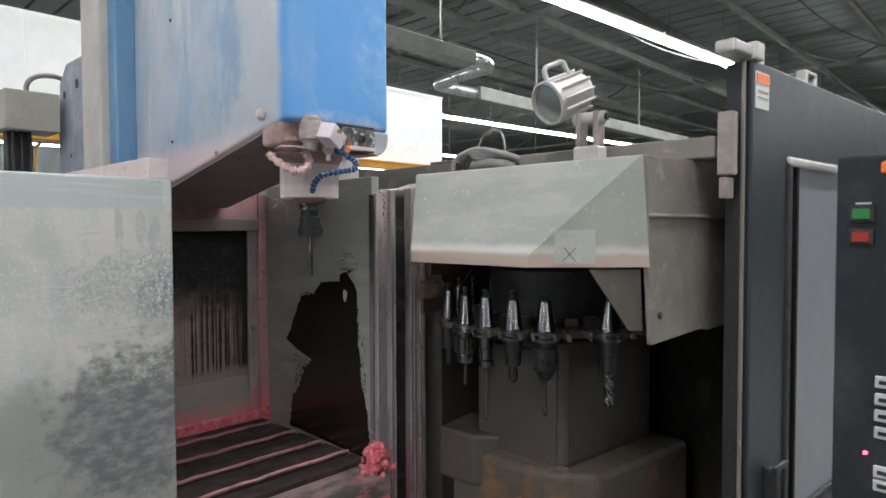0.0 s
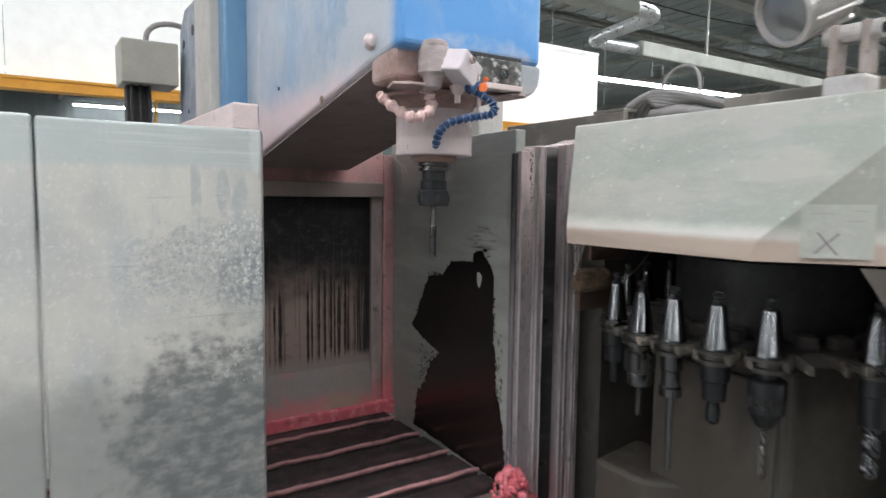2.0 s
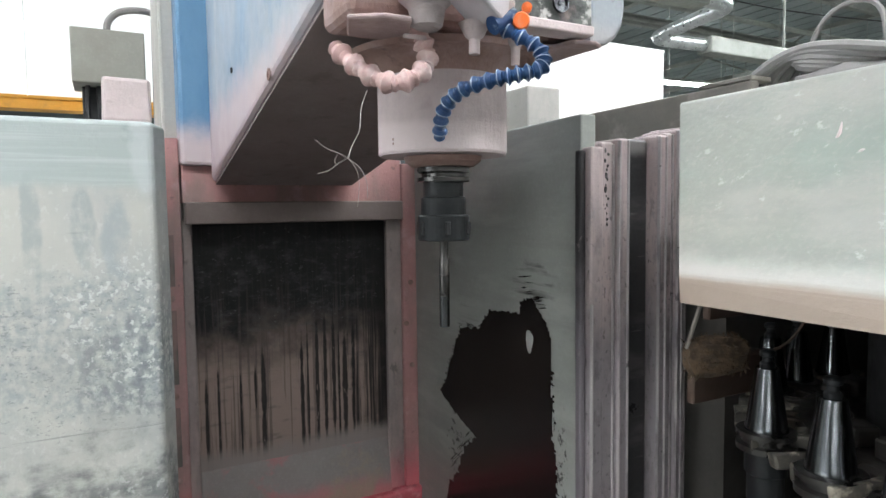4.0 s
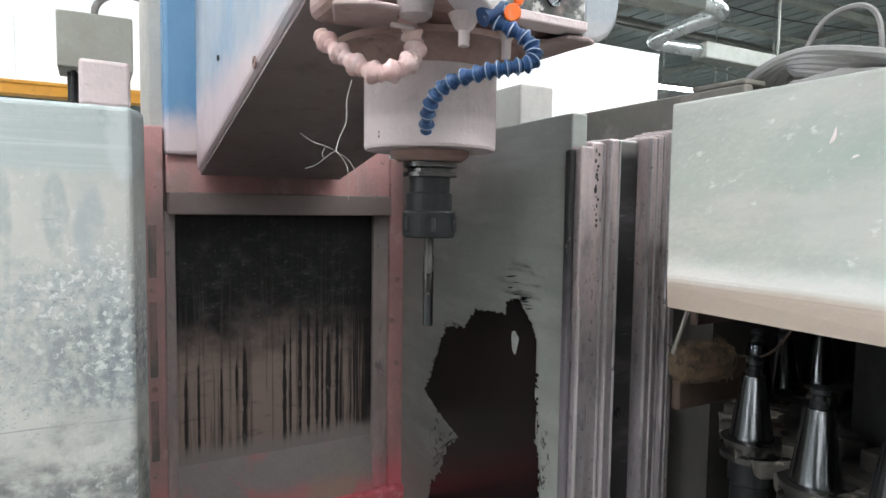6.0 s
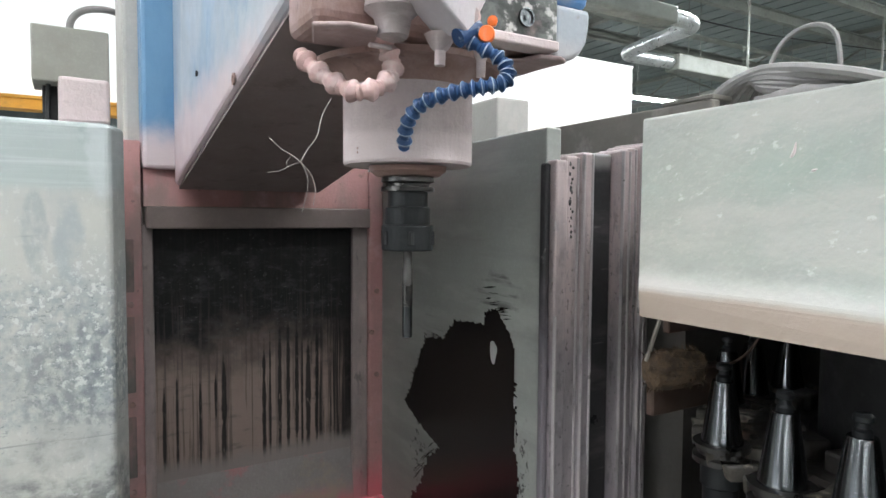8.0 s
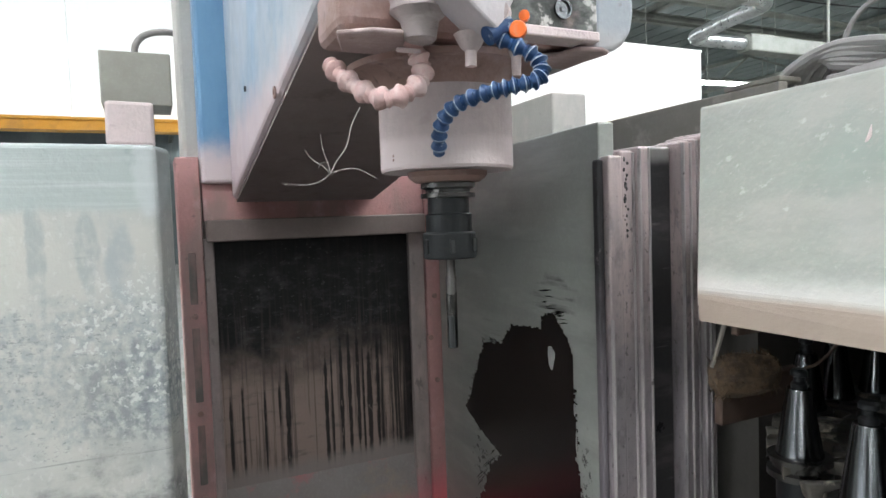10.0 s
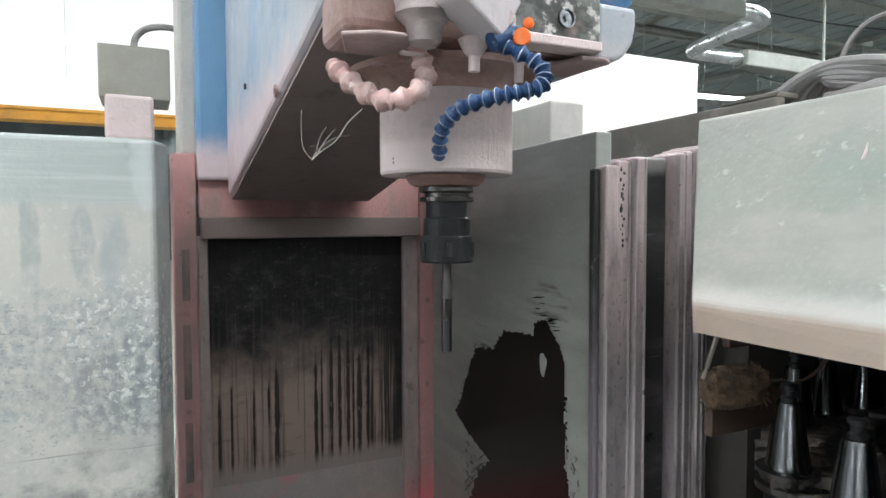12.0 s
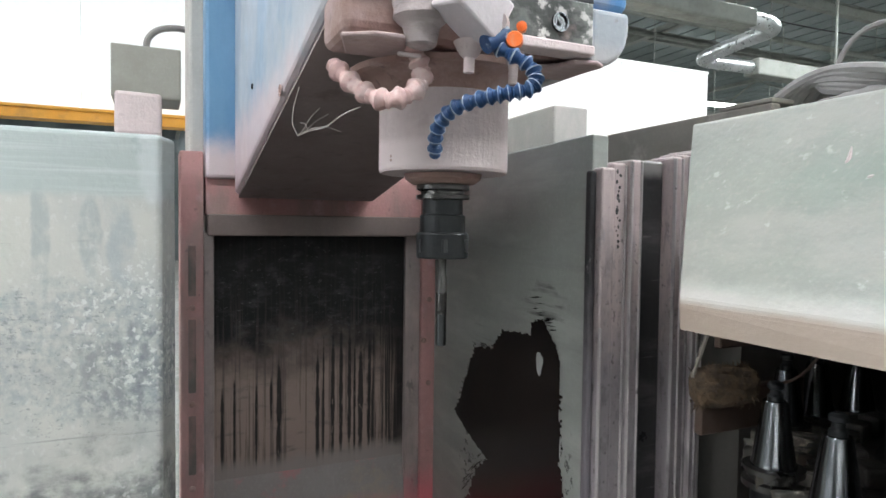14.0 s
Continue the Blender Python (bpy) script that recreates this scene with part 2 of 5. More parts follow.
M_head = mat("faded_blue_head_paint", (0.37, 0.41, 0.46), 0.45, 0.1, (
    ("n", (0.18, 0.29, 0.43), 3.2, (1, 1, 0.45), 0.46, 0.64, 0.8),
    ("n", (0.56, 0.54, 0.55), 4.5, (1, 1.5, 0.5), 0.50, 0.66, 0.7),
    ("g", BLUE, "Y", 1.03, 0.992, 0.97),
    ("n", (0.25, 0.42, 0.61), 5, (1, 1, 0.8), 0.46, 0.76, 0.5),
    ("s", (0.34, 0.46, 0.58), (1.03, 0.99, 1.90), (0.06, 0.2, 0.16), 18, (1, 1, 1), 0.40, 0.75, 0.40),
    ("s", (0.40, 0.42, 0.46), (0.80, 0.99, 1.80), (0.05, 0.2, 0.30), 10, (1, 1, 0.4), 0.35, 0.75, 0.40),
    ("s", (0.13, 0.25, 0.40), (0.76, 1.27, 1.88), (0.2, 0.10, 0.20), 9, (1, 1, 0.5), 0.36, 0.62, 0.75),
    ("n", (0.20, 0.19, 0.2), 60, (1, 1, 1), 0.70, 0.76, 0.6),
    ("s", (0.42, 0.43, 0.45), (0.93, 0.987, 1.695), (0.12, 0.03, 0.030), 24, (1, 1, 1), 0.30, 0.66, 0.5),
    ("g", (0.60, 0.47, 0.48), "Z", 1.70, 1.62, 0.85)), 0.18, 110, 0.1)
M_headunder = mat("dusty_head_underside", (0.28, 0.226, 0.218), 0.7, 0, (
    ("n", (0.30, 0.24, 0.235), 4, (1, 1, 1), 0.42, 0.66, 0.8), ("n", (0.12, 0.1, 0.1), 20, (1, 1, 1), 0.55, 0.7, 0.4)), 0.3, 140)
M_dust = mat("pale_pink_dust_coat", DUST, 0.85, 0, (
    ("n", (0.62, 0.50, 0.50), 20, (1, 1, 1), 0.45, 0.65, 0.7), ("n", (0.33, 0.26, 0.25), 35, (1, 1, 1), 0.58, 0.7, 0.6)), 0.6, 200)
# last layer: paler below about z 1.54, darker above
M_housing = mat("dusty_spindle_housing", (0.42, 0.35, 0.345), 0.85, 0, (("n", (0.52, 0.44, 0.435), 7, (1, 1, 0.7), 0.42, 0.62, 0.8), ("n", (0.34, 0.28, 0.27), 35, (1, 1, 1), 0.58, 0.7, 0.5), ("g", (0.60, 0.51, 0.505), "Z", 1.548, 1.536, 0.85)), 0.5, 200)
M_pinkhose = mat("pink_dust_hose", (0.60, 0.40, 0.375), 0.85, 0, (("n", (0.64, 0.52, 0.50), 40, (1, 1, 1), 0.45, 0.62, 0.7), ("n", (0.33, 0.21, 0.2), 50, (1, 1, 1), 0.57, 0.68, 0.6)), 0.7, 220)
M_dustdark = mat("brown_pink_dust_coat", (0.29, 0.185, 0.16), 0.85, 0, (
    ("n", (0.42, 0.31, 0.30), 14, (1, 1, 1), 0.45, 0.65, 0.7), ("n", (0.1, 0.07, 0.07), 35, (1, 1, 1), 0.58, 0.7, 0.6)), 0.6, 200)
M_blue = mat("column_blue_paint", (0.085, 0.205, 0.36), 0.45, 0, (
    ("n", (0.14, 0.27, 0.41), 5, (1, 1, 0.4), 0.45, 0.65, 0.7), ("g", (0.55, 0.46, 0.46), "Z", 1.66, 1.58, 0.95)), 0.15, 120)
M_bracket = mat("dusty_blue_bracket", (0.20, 0.24, 0.30), 0.6, 0, (("n", (0.36, 0.36, 0.38), 9, (1, 1, 1), 0.45, 0.65, 0.7),), 0.2, 120)
M_colgrey = mat("column_grey_paint", (0.40, 0.385, 0.355), 0.55, 0, (
    ("n", (0.50, 0.455, 0.43), 6, (1, 1, 0.5), 0.48, 0.65, 0.7), ("n", (0.3, 0.29, 0.27), 25, (1, 1, 1), 0.62, 0.7, 0.4)), 0.2, 120)
M_headcorner = mat("worn_pale_corner_paint", (0.29, 0.31, 0.335), 0.45, 0.1, (
    ("n", (0.20, 0.31, 0.45), 14, (1, 1, 1), 0.54, 0.70, 0.5),
    ("n", (0.40, 0.375, 0.365), 20, (1, 1, 1), 0.48, 0.66, 0.7),
    ("n", (0.25, 0.20, 0.185), 12, (1, 1, 1), 0.50, 0.68, 0.6),
    ("g", (0.40, 0.37, 0.365), "Z", 1.66, 1.63, 0.6),
    ("n", (0.2, 0.17, 0.17), 55, (1, 1, 1), 0.62, 0.72, 0.5)), 0.3, 130, 0.1)
M_dustmid = mat("pink_brown_dust_coat", (0.36, 0.27, 0.26), 0.85, 0, (
    ("n", (0.46, 0.36, 0.35), 18, (1, 1, 1), 0.45, 0.65, 0.7), ("n", (0.20, 0.14, 0.135), 30, (1, 1, 1), 0.55, 0.7, 0.6)), 0.6, 200)
M_fitting = mat("grey_brown_dusty_sleeve", (0.34, 0.29, 0.285), 0.85, 0, (
    ("n", (0.46, 0.39, 0.385), 30, (0.6, 0.6, 2.4), 0.46, 0.64, 0.7), ("n", (0.13, 0.11, 0.11), 34, (0.5, 0.5, 2.6), 0.55, 0.68, 0.7)), 0.8, 220)
M_block = mat("pale_lilac_block_paint", (0.56, 0.51, 0.525), 0.6, 0, (
    ("n", (0.48, 0.40, 0.40), 24, (1, 1, 1), 0.52, 0.70, 0.6),), 0.25, 200)
M_dial = mat("oily_scratched_plate", (0.13, 0.135, 0.125), 0.38, 0.4, (
    ("n", (0.035, 0.036, 0.034), 26, (1, 1, 1.5), 0.42, 0.58, 0.85), ("n", (0.50, 0.47, 0.45), 48, (1, 1, 1), 0.56, 0.64, 0.85), ("n", (0.30, 0.22, 0.21), 16, (1, 1, 1), 0.58, 0.70, 0.6)), 0.4, 180)
M_black_ox = mat("black_oxide_steel", (0.012, 0.0135, 0.015), 0.42, 0.3, (("n", (0.03, 0.03, 0.03), 60, (1, 1, 1), 0.55, 0.7, 0.5),), 0.1, 200)
M_steel = mat("ground_steel", (0.135, 0.14, 0.145), 0.20, 1.0, (), 0, 250, 0.04)
M_dullsteel = mat("dull_oily_steel", (0.09, 0.086, 0.082), 0.33, 0.9, (("n", (0.08, 0.07, 0.07), 40, (1, 1, 1), 0.5, 0.7, 0.6),), 0.15, 200)
M_bluehose = mat("blue_hose_plastic", (0.007, 0.042, 0.125), 0.5, 0, (("n", (0.42, 0.46, 0.52), 70, (1, 1, 1), 0.60, 0.70, 0.8),), 0.3, 220)
M_hoserim = mat("dusty_worn_rim", (0.34, 0.38, 0.44), 0.7, 0, (("n", (0.05, 0.12, 0.28), 60, (1, 1, 1), 0.45, 0.62, 0.8),), 0.2, 200)
M_orange = mat("orange_valve_plastic", (0.85, 0.17, 0.03), 0.45, 0, (("n", (0.6, 0.3, 0.2), 50, (1, 1, 1), 0.55, 0.7, 0.5),), 0.1, 200)
M_cover = mat("cream_green_cover_paint", (0.275, 0.283, 0.25), 0.5, 0, (
    ("n", (0.24, 0.272, 0.236), 4, (1, 1, 2), 0.45, 0.62, 0.8),
    ("n", (0.34, 0.325, 0.295), 7, (1, 0.6, 2), 0.46, 0.64, 0.75),
    ("n", (0.36, 0.33, 0.30), 120, (1, 1, 1), 0.52, 0.68, 0.4),
    ("n", (0.50, 0.48, 0.46), 55, (1, 1, 1), 0.62, 0.70, 0.5),
    ("g", (0.56, 0.53, 0.50), "Z", 1.400, 1.378, 0.55), ("g", (0.36, 0.275, 0.22), "Z", 1.377, 1.366, 0.85)), 0.25, 130)
# darker and browner than the hood's colour
M_coverside = mat("dark_beige_side_colour", (0.20, 0.18, 0.155), 0.6, 0, (("n", (0.15, 0.135, 0.115), 5, (1, 1, 1), 0.45, 0.65, 0.7), ("n", (0.34, 0.31, 0.28), 16, (1, 1, 1), 0.55, 0.7, 0.5)), 0.25, 130)
# near-black base stands in for the shade inside the machine
M_inner = mat("shade_dark_interior", (0.007, 0.006, 0.005), 0.75, 0, (("n", (0.018, 0.015, 0.012), 6, (1, 1, 0.6), 0.48, 0.66, 0.7), ("n", (0.02, 0.02, 0.018), 15, (1, 1, 0.5), 0.55, 0.7, 0.6)), 0.3, 120, spec=0.15)
M_brownwall = mat("mottled_brown_paint", (0.048, 0.044, 0.039), 0.5, 0, (("n", (0.07, 0.062, 0.054), 6, (1, 1, 0.6), 0.48, 0.66, 0.7), ("n", (0.012, 0.01, 0.009), 15, (1, 1, 0.5), 0.55, 0.7, 0.6)), 0.3, 120)
# beige kept this dark so that its colour carries the shade down there
M_hub = mat("shaded_oily_beige_casting", (0.066, 0.058, 0.049), 0.5, 0, (
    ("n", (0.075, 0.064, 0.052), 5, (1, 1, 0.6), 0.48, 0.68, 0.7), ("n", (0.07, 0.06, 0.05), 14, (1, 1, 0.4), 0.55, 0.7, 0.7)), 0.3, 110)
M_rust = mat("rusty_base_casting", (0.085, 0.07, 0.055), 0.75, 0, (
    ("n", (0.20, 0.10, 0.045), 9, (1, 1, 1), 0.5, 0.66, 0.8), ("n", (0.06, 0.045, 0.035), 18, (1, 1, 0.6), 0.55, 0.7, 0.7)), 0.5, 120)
M_finger = mat("worn_gripper_casting", (0.095, 0.085, 0.07), 0.55, 0.3, (("n", (0.045, 0.04, 0.036), 30, (1, 1, 1), 0.44, 0.60, 0.85), ("n", (0.42, 0.37, 0.30), 26, (1, 1, 1), 0.54, 0.64, 0.75)), 0.4, 160)
M_disc = mat("oily_carousel_disc", (0.05, 0.045, 0.042), 0.45, 0.4, (("n", (0.12, 0.105, 0.09), 20, (1, 1, 1), 0.5, 0.66, 0.7),), 0.3, 160)
M_door = mat("dark_grey_door_paint", (0.024, 0.031, 0.036), 0.34, 0.0, (
    ("n", (0.045, 0.055, 0.062), 2.5, (1, 1, 0.5), 0.25, 0.8, 0.6), ("n", (0.2, 0.2, 0.2), 40, (1, 1, 1), 0.70, 0.76, 0.3)), 0.15, 120, 0.04, spec=0.25)
M_window = mat("frosted_door_plastic", (0.20, 0.20, 0.222), 0.40, 0, (), 0, rvar=0.02)
M_rubber = mat("black_rubber", (0.015, 0.015, 0.016), 0.6, 0, (("n", (0.05, 0.05, 0.05), 50, (1, 1, 1), 0.55, 0.7, 0.5),), 0.2, 150)
M_whitepl = mat("white_label_plastic", (0.72, 0.72, 0.68), 0.5)
M_ink = mat("grey_print_ink", (0.30, 0.30, 0.29), 0.6)
M_paper = mat("faded_label_paper", (0.35, 0.36, 0.325), 0.6, 0, (("n", (0.43, 0.44, 0.4), 30, (1, 1, 1), 0.5, 0.65, 0.6),), 0.1, 100)
M_redink = mat("dark_marker_ink", (0.10, 0.07, 0.09), 0.6)
M_ctrl = mat("charcoal_console_paint", (0.014, 0.017, 0.020), 0.5, 0, (("n", (0.05, 0.055, 0.06), 8, (1, 1, 1), 0.45, 0.66, 0.6),), 0.1, 200, spec=0.25)
M_green = mat("green_lit_button", (0.003, 0.10, 0.02), 0.35, 0, (), 0, emit=(0.01, 0.5, 0.06, 0.1))
M_red = mat("red_lit_button", (0.20, 0.009, 0.004), 0.35, 0, (), 0, emit=(0.6, 0.03, 0.01, 0.08))
M_led = mat("red_led_lens", (0.8, 0.1, 0.15), 0.3, 0, (), 0, emit=(1, 0.1, 0.2, 4))
M_key = mat("pale_grey_key", (0.45, 0.46, 0.46), 0.5)
M_lampal = mat("cast_lamp_aluminium", (0.50, 0.48, 0.46), 0.5, 0.4, (("n", (0.36, 0.33, 0.31), 12, (1, 1, 1), 0.48, 0.66, 0.7),), 0.3, 150)
M_bracketdust = mat("brown_dusty_bracket", (0.27, 0.225, 0.205), 0.8, 0, (("n", (0.36, 0.31, 0.29), 18, (1, 1, 1), 0.46, 0.66, 0.7), ("n", (0.10, 0.085, 0.08), 30, (1, 1, 1), 0.56, 0.7, 0.7)), 0.5, 160)
M_beige = mat("beige_box_paint", (0.33, 0.32, 0.28), 0.6, 0, (("n", (0.27, 0.255, 0.22), 8, (1, 1, 1), 0.45, 0.66, 0.7),), 0.2, 130)
M_yellow = mat("yellow_beam_paint", (0.70, 0.33, 0.03), 0.55, 0, (("n", (0.4, 0.2, 0.04), 6, (1, 1, 1), 0.52, 0.68, 0.6),), 0.1, 60)
# emission is added so that the white wall comes out bright
M_whitewall = mat("glowing_white_wall_sheet", (0.55, 0.565, 0.56), 0.6, 0, (), 0, emit=(0.96, 1.0, 0.98, 0.40))
M_roof = mat("dark_roof_sheet", (0.16, 0.19, 0.188), 0.7, 0, (("n", (0.19, 0.22, 0.216), 0.8, (0.3, 1, 1), 0.45, 0.66, 0.7),), 0.1, 10)
M_beam = mat("grey_roof_steel", (0.19, 0.20, 0.18), 0.6, 0.1, (("n", (0.12, 0.12, 0.11), 3, (1, 1, 1), 0.45, 0.66, 0.7),), 0.1, 30)
M_pipe = mat("galvanised_pipe", (0.50, 0.52, 0.52), 0.3, 0.9, (("n", (0.3, 0.31, 0.31), 3, (1, 1, 1), 0.45, 0.66, 0.6),), 0, 60, 0.05)
M_tube = mat("fluorescent_tube", (0.9, 0.9, 0.9), 0.4, 0, (), 0, emit=(0.94, 1.0, 1.0, 24))
M_floor = mat("oily_concrete_floor", (0.20, 0.20, 0.19), 0.55, 0, (("n", (0.10, 0.10, 0.09), 1.2, (1, 1, 1), 0.45, 0.66, 0.7), ("n", (0.3, 0.29, 0.27), 8, (1, 1, 1), 0.5, 0.7, 0.5)), 0.2, 60)
M_wall = mat("grey_hall_wall", (0.20, 0.21, 0.21), 0.7, 0, (("n", (0.14, 0.15, 0.15), 0.7, (1, 1, 1), 0.45, 0.66, 0.7),), 0.1, 20)
M_farwall = mat("dark_far_wall", (0.08, 0.095, 0.10), 0.7, 0, (("n", (0.13, 0.15, 0.15), 0.9, (1, 1, 0.3), 0.45, 0.66, 0.8),), 0.1, 10)
M_conduit = mat("grey_conduit_hose", (0.25, 0.235, 0.23), 0.7, 0, (("n", (0.2, 0.18, 0.18), 20, (1, 1, 1), 0.5, 0.66, 0.6),), 0.4, 160)
M_brush = mat("brown_bristle", (0.10, 0.065, 0.037), 0.9, 0, (("n", (0.04, 0.025, 0.016), 60, (1, 1, 1), 0.45, 0.6, 0.8),), 0.9, 260)
M_wood = mat("brown_board", (0.085, 0.055, 0.042), 0.75, 0, (("n", (0.1, 0.06, 0.045), 10, (1, 1, 4), 0.45, 0.66, 0.7),), 0.2, 100)
M_fibre = mat("pale_fibre_thread", (0.42, 0.38, 0.35), 0.8)
M_pinkdust = mat("bright_pink_sludge", (0.62, 0.13, 0.16), 0.85, 0, (("n", (0.75, 0.30, 0.32), 30, (1, 1, 1), 0.45, 0.66, 0.8), ("n", (0.3, 0.07, 0.08), 22, (1, 1, 1), 0.55, 0.7, 0.6)), 0.8, 160)
M_table = mat("dirty_slotted_table", (0.030, 0.022, 0.022), 0.6, 0.3, (
    ("n", (0.10, 0.06, 0.06), 9, (0.4, 1.5, 1), 0.48, 0.66, 0.7), ("n", (0.35, 0.13, 0.14), 24, (1, 1, 1), 0.62, 0.70, 0.6)), 0.4, 140)
M_tablefront = mat("stained_table_front", (0.07, 0.07, 0.06), 0.7, 0.1, (("n", (0.30, 0.20, 0.19), 9, (0.6, 1, 1.6), 0.48, 0.64, 0.8), ("n", (0.58, 0.15, 0.17), 7, (0.7, 1, 2.5), 0.54, 0.66, 0.8)), 0.5, 120)
M_pinkridge = mat("pink_caked_slot_edge", (0.40, 0.20, 0.20), 0.85, 0, (("n", (0.16, 0.09, 0.09), 24, (1, 1, 1), 0.5, 0.66, 0.7),), 0.6, 180)

# ---- mesh helpers ----


def thing(name, label, category, at=(0, 0, 0), group="", kind=""):
    ob = new(name)
    ob.empty_display_size = 0.05
    ob.location = at
    return tagged(ob, label, category, group, kind)


def root_of(ob):
    while ob.parent:
        ob = ob.parent
    return ob


def finish(bm, name, material, smooth=False):
    bmesh.ops.recalc_face_normals(bm, faces=bm.faces)
    me = bpy.data.meshes.new(name)
    for f in bm.faces:
        f.smooth = smooth
    if smooth:
        for e in bm.edges:
            if len(e.link_faces) == 2 and e.calc_face_angle(0) > 0.6:
                e.smooth = False
    bm.to_mesh(me)
    bm.free()
    me.materials.append(material)
    return me


def part(name, bm, material, parent, label="", smooth=False):
    """Link a bmesh given in world places as one mesh under a thing."""
    bm.transform(Matrix.Translation(-root_of(parent).location))
    ob = new(name, finish(bm, name, material, smooth))
    ob.parent = parent
    if label:
        ob["label"] = label
    return ob


def solid(name, bm, material, label="", category="", group="", kind="", smooth=False):
    ob = new(name, finish(bm, name, material, smooth))
    return tagged(ob, label, category, group, kind)


def bev(bm, w, seg=2):
    if w:
        es = [e for e in bm.edges if len(e.link_faces) == 2 and e.calc_face_angle(0) > 0.35]
        bmesh.ops.bevel(bm, geom=es, offset=w, segments=seg, profile=0.5, affect="EDGES", clamp_overlap=True)
    return bm


def box(x0, x1, y0, y1, z0, z1, bevel=0.0, seg=2):
    bm = bmesh.new()
    bmesh.ops.create_cube(bm, size=1)
    for v in bm.verts:
        v.co = Vector((x0 if v.co.x < 0 else x1, y0 if v.co.y < 0 else y1, z0 if v.co.z < 0 else z1))
    return bev(bm, bevel, seg)


def prism(poly, axis, a0, a1, bevel=0.0, seg=2):
    """A polygon in the plane across axis, pushed along it. x: (y, z); y: (x, z); z: (x, y)."""
    bm = bmesh.new()

    def put(p, a):
        return {"x": (a, p[0], p[1]), "y": (p[0], a, p[1]), "z": (p[0], p[1], a)}[axis]
    lo = [bm.verts.new(put(p, a0)) for p in poly]
    hi = [bm.verts.new(put(p, a1)) for p in poly]
    bm.faces.new(lo)
    bm.faces.new(hi)
    for i in range(len(poly)):
        j = (i + 1) % len(poly)
        bm.faces.new((lo[i], lo[j], hi[j], hi[i]))
    bmesh.ops.recalc_face_normals(bm, faces=bm.faces)
    return bev(bm, bevel, seg)


def lathe(profile, m=None, seg=32):
    """Turn (radius, z) pairs about the z axis."""
    bm = bmesh.new()
    rings = []
    for r, z in profile:
        rings.append([bm.verts.new((r * math.cos(2 * math.pi * k / seg), r * math.sin(2 * math.pi * k / seg), z)) for k in range(seg)] if r > 1e-6 else [bm.verts.new((0, 0, z))])
    for a, b in zip(rings, rings[1:]):
        for k in range(seg):
            q = [a[k % len(a)], a[(k + 1) % len(a)], b[(k + 1) % len(b)], b[k % len(b)]]
            q = list(dict.fromkeys(q))
            if len(q) > 2:
                bm.faces.new(q)
    for ring in (rings[0], rings[-1]):
        if len(ring) > 2:
            bm.faces.new(ring)
    if m:
        bm.transform(m)
    return bm


def smooth_path(points, n):
    """A Catmull-Rom line of n points through the given ones."""
    pts = [Vector(p) for p in points]
    pts = [2 * pts[0] - pts[1]] + pts + [2 * pts[-1] - pts[-2]]
    out = []
    spans = len(pts) - 3
    for i in range(n):
        u = i / (n - 1) * spans
        k = min(int(u), spans - 1)
        f = u - k
        a, b, c, d = pts[k:k + 4]
        out.append(0.5 * (2 * b + (c - a) * f + (2 * a - 5 * b + 4 * c - d) * f * f + (3 * b - a - 3 * c + d) * f ** 3))
    return out


def sweep(points, radius, n=24, seg=10):
    """A round bar along a smooth line; radius may be a function of 0..1."""
    pts = smooth_path(points, n) if n else [Vector(p) for p in points]
    bm = bmesh.new()
    rings, side = [], None
    for i, p in enumerate(pts):
        d = (pts[min(i + 1, len(pts) - 1)] - pts[max(i - 1, 0)]).normalized()
        if side is None:
            side = d.orthogonal().normalized()
        side = (side - d * side.dot(d)).normalized()
        up = d.cross(side)
        r = radius(i / (len(pts) - 1)) if callable(radius) else radius
        rings.append([bm.verts.new(p + r * (side * math.cos(2 * math.pi * k / seg) + up * math.sin(2 * math.pi * k / seg))) for k in range(seg)])
    for a, b in zip(rings, rings[1:]):
        for k in range(seg):
            bm.faces.new((a[k], a[(k + 1) % seg], b[(k + 1) % seg], b[k]))
    bm.faces.new(rings[0])
    bm.faces.new(rings[-1])
    return bm


def merge(*bms):
    out = bmesh.new()
    for b in bms:
        me = bpy.data.meshes.new("tmp")
        b.to_mesh(me)
        b.free()
        out.from_mesh(me)
        bpy.data.meshes.remove(me)
    return out


def roughen(bm, amount, scale):
    for v in bm.verts:
        v.co += noise.noise_vector(v.co * scale) * amount
    return bm


# ---- hall ----
FLOOR = -0.2
solid("floor", box(-14, 34, -12, 30, FLOOR - 0.1, FLOOR), M_floor, "grey oily concrete hall floor", "floor", kind="structure")
solid("wall_south", box(-14, 34, -12.2, -12, FLOOR, 6), M_wall, "grey hall wall", "wall", kind="structure")
# the west opening is unseen, made for the fill lamp
solid("wall_west", merge(box(-14.2, -14, -12, -3.5, FLOOR, 6), box(-14.2, -14, 5.5, 30, FLOOR, 6), box(-14.2, -14, -3.5, 5.5, 4.7, 6), box(-14.2, -14, -3.5, 5.5, FLOOR, 0.3)), M_wall, "grey hall wall with a wide opening added for the fill lamp", "wall", kind="structure")
solid("wall_east", box(34, 34.2, -12, 30, FLOOR, 6), M_farwall, "dark grey hall wall", "wall", kind="structure")
solid("wall_north", box(-14, 34, 30, 30.2, FLOOR, 6), M_farwall, "dark grey hall wall", "wall", kind="structure")
bm = bmesh.new()
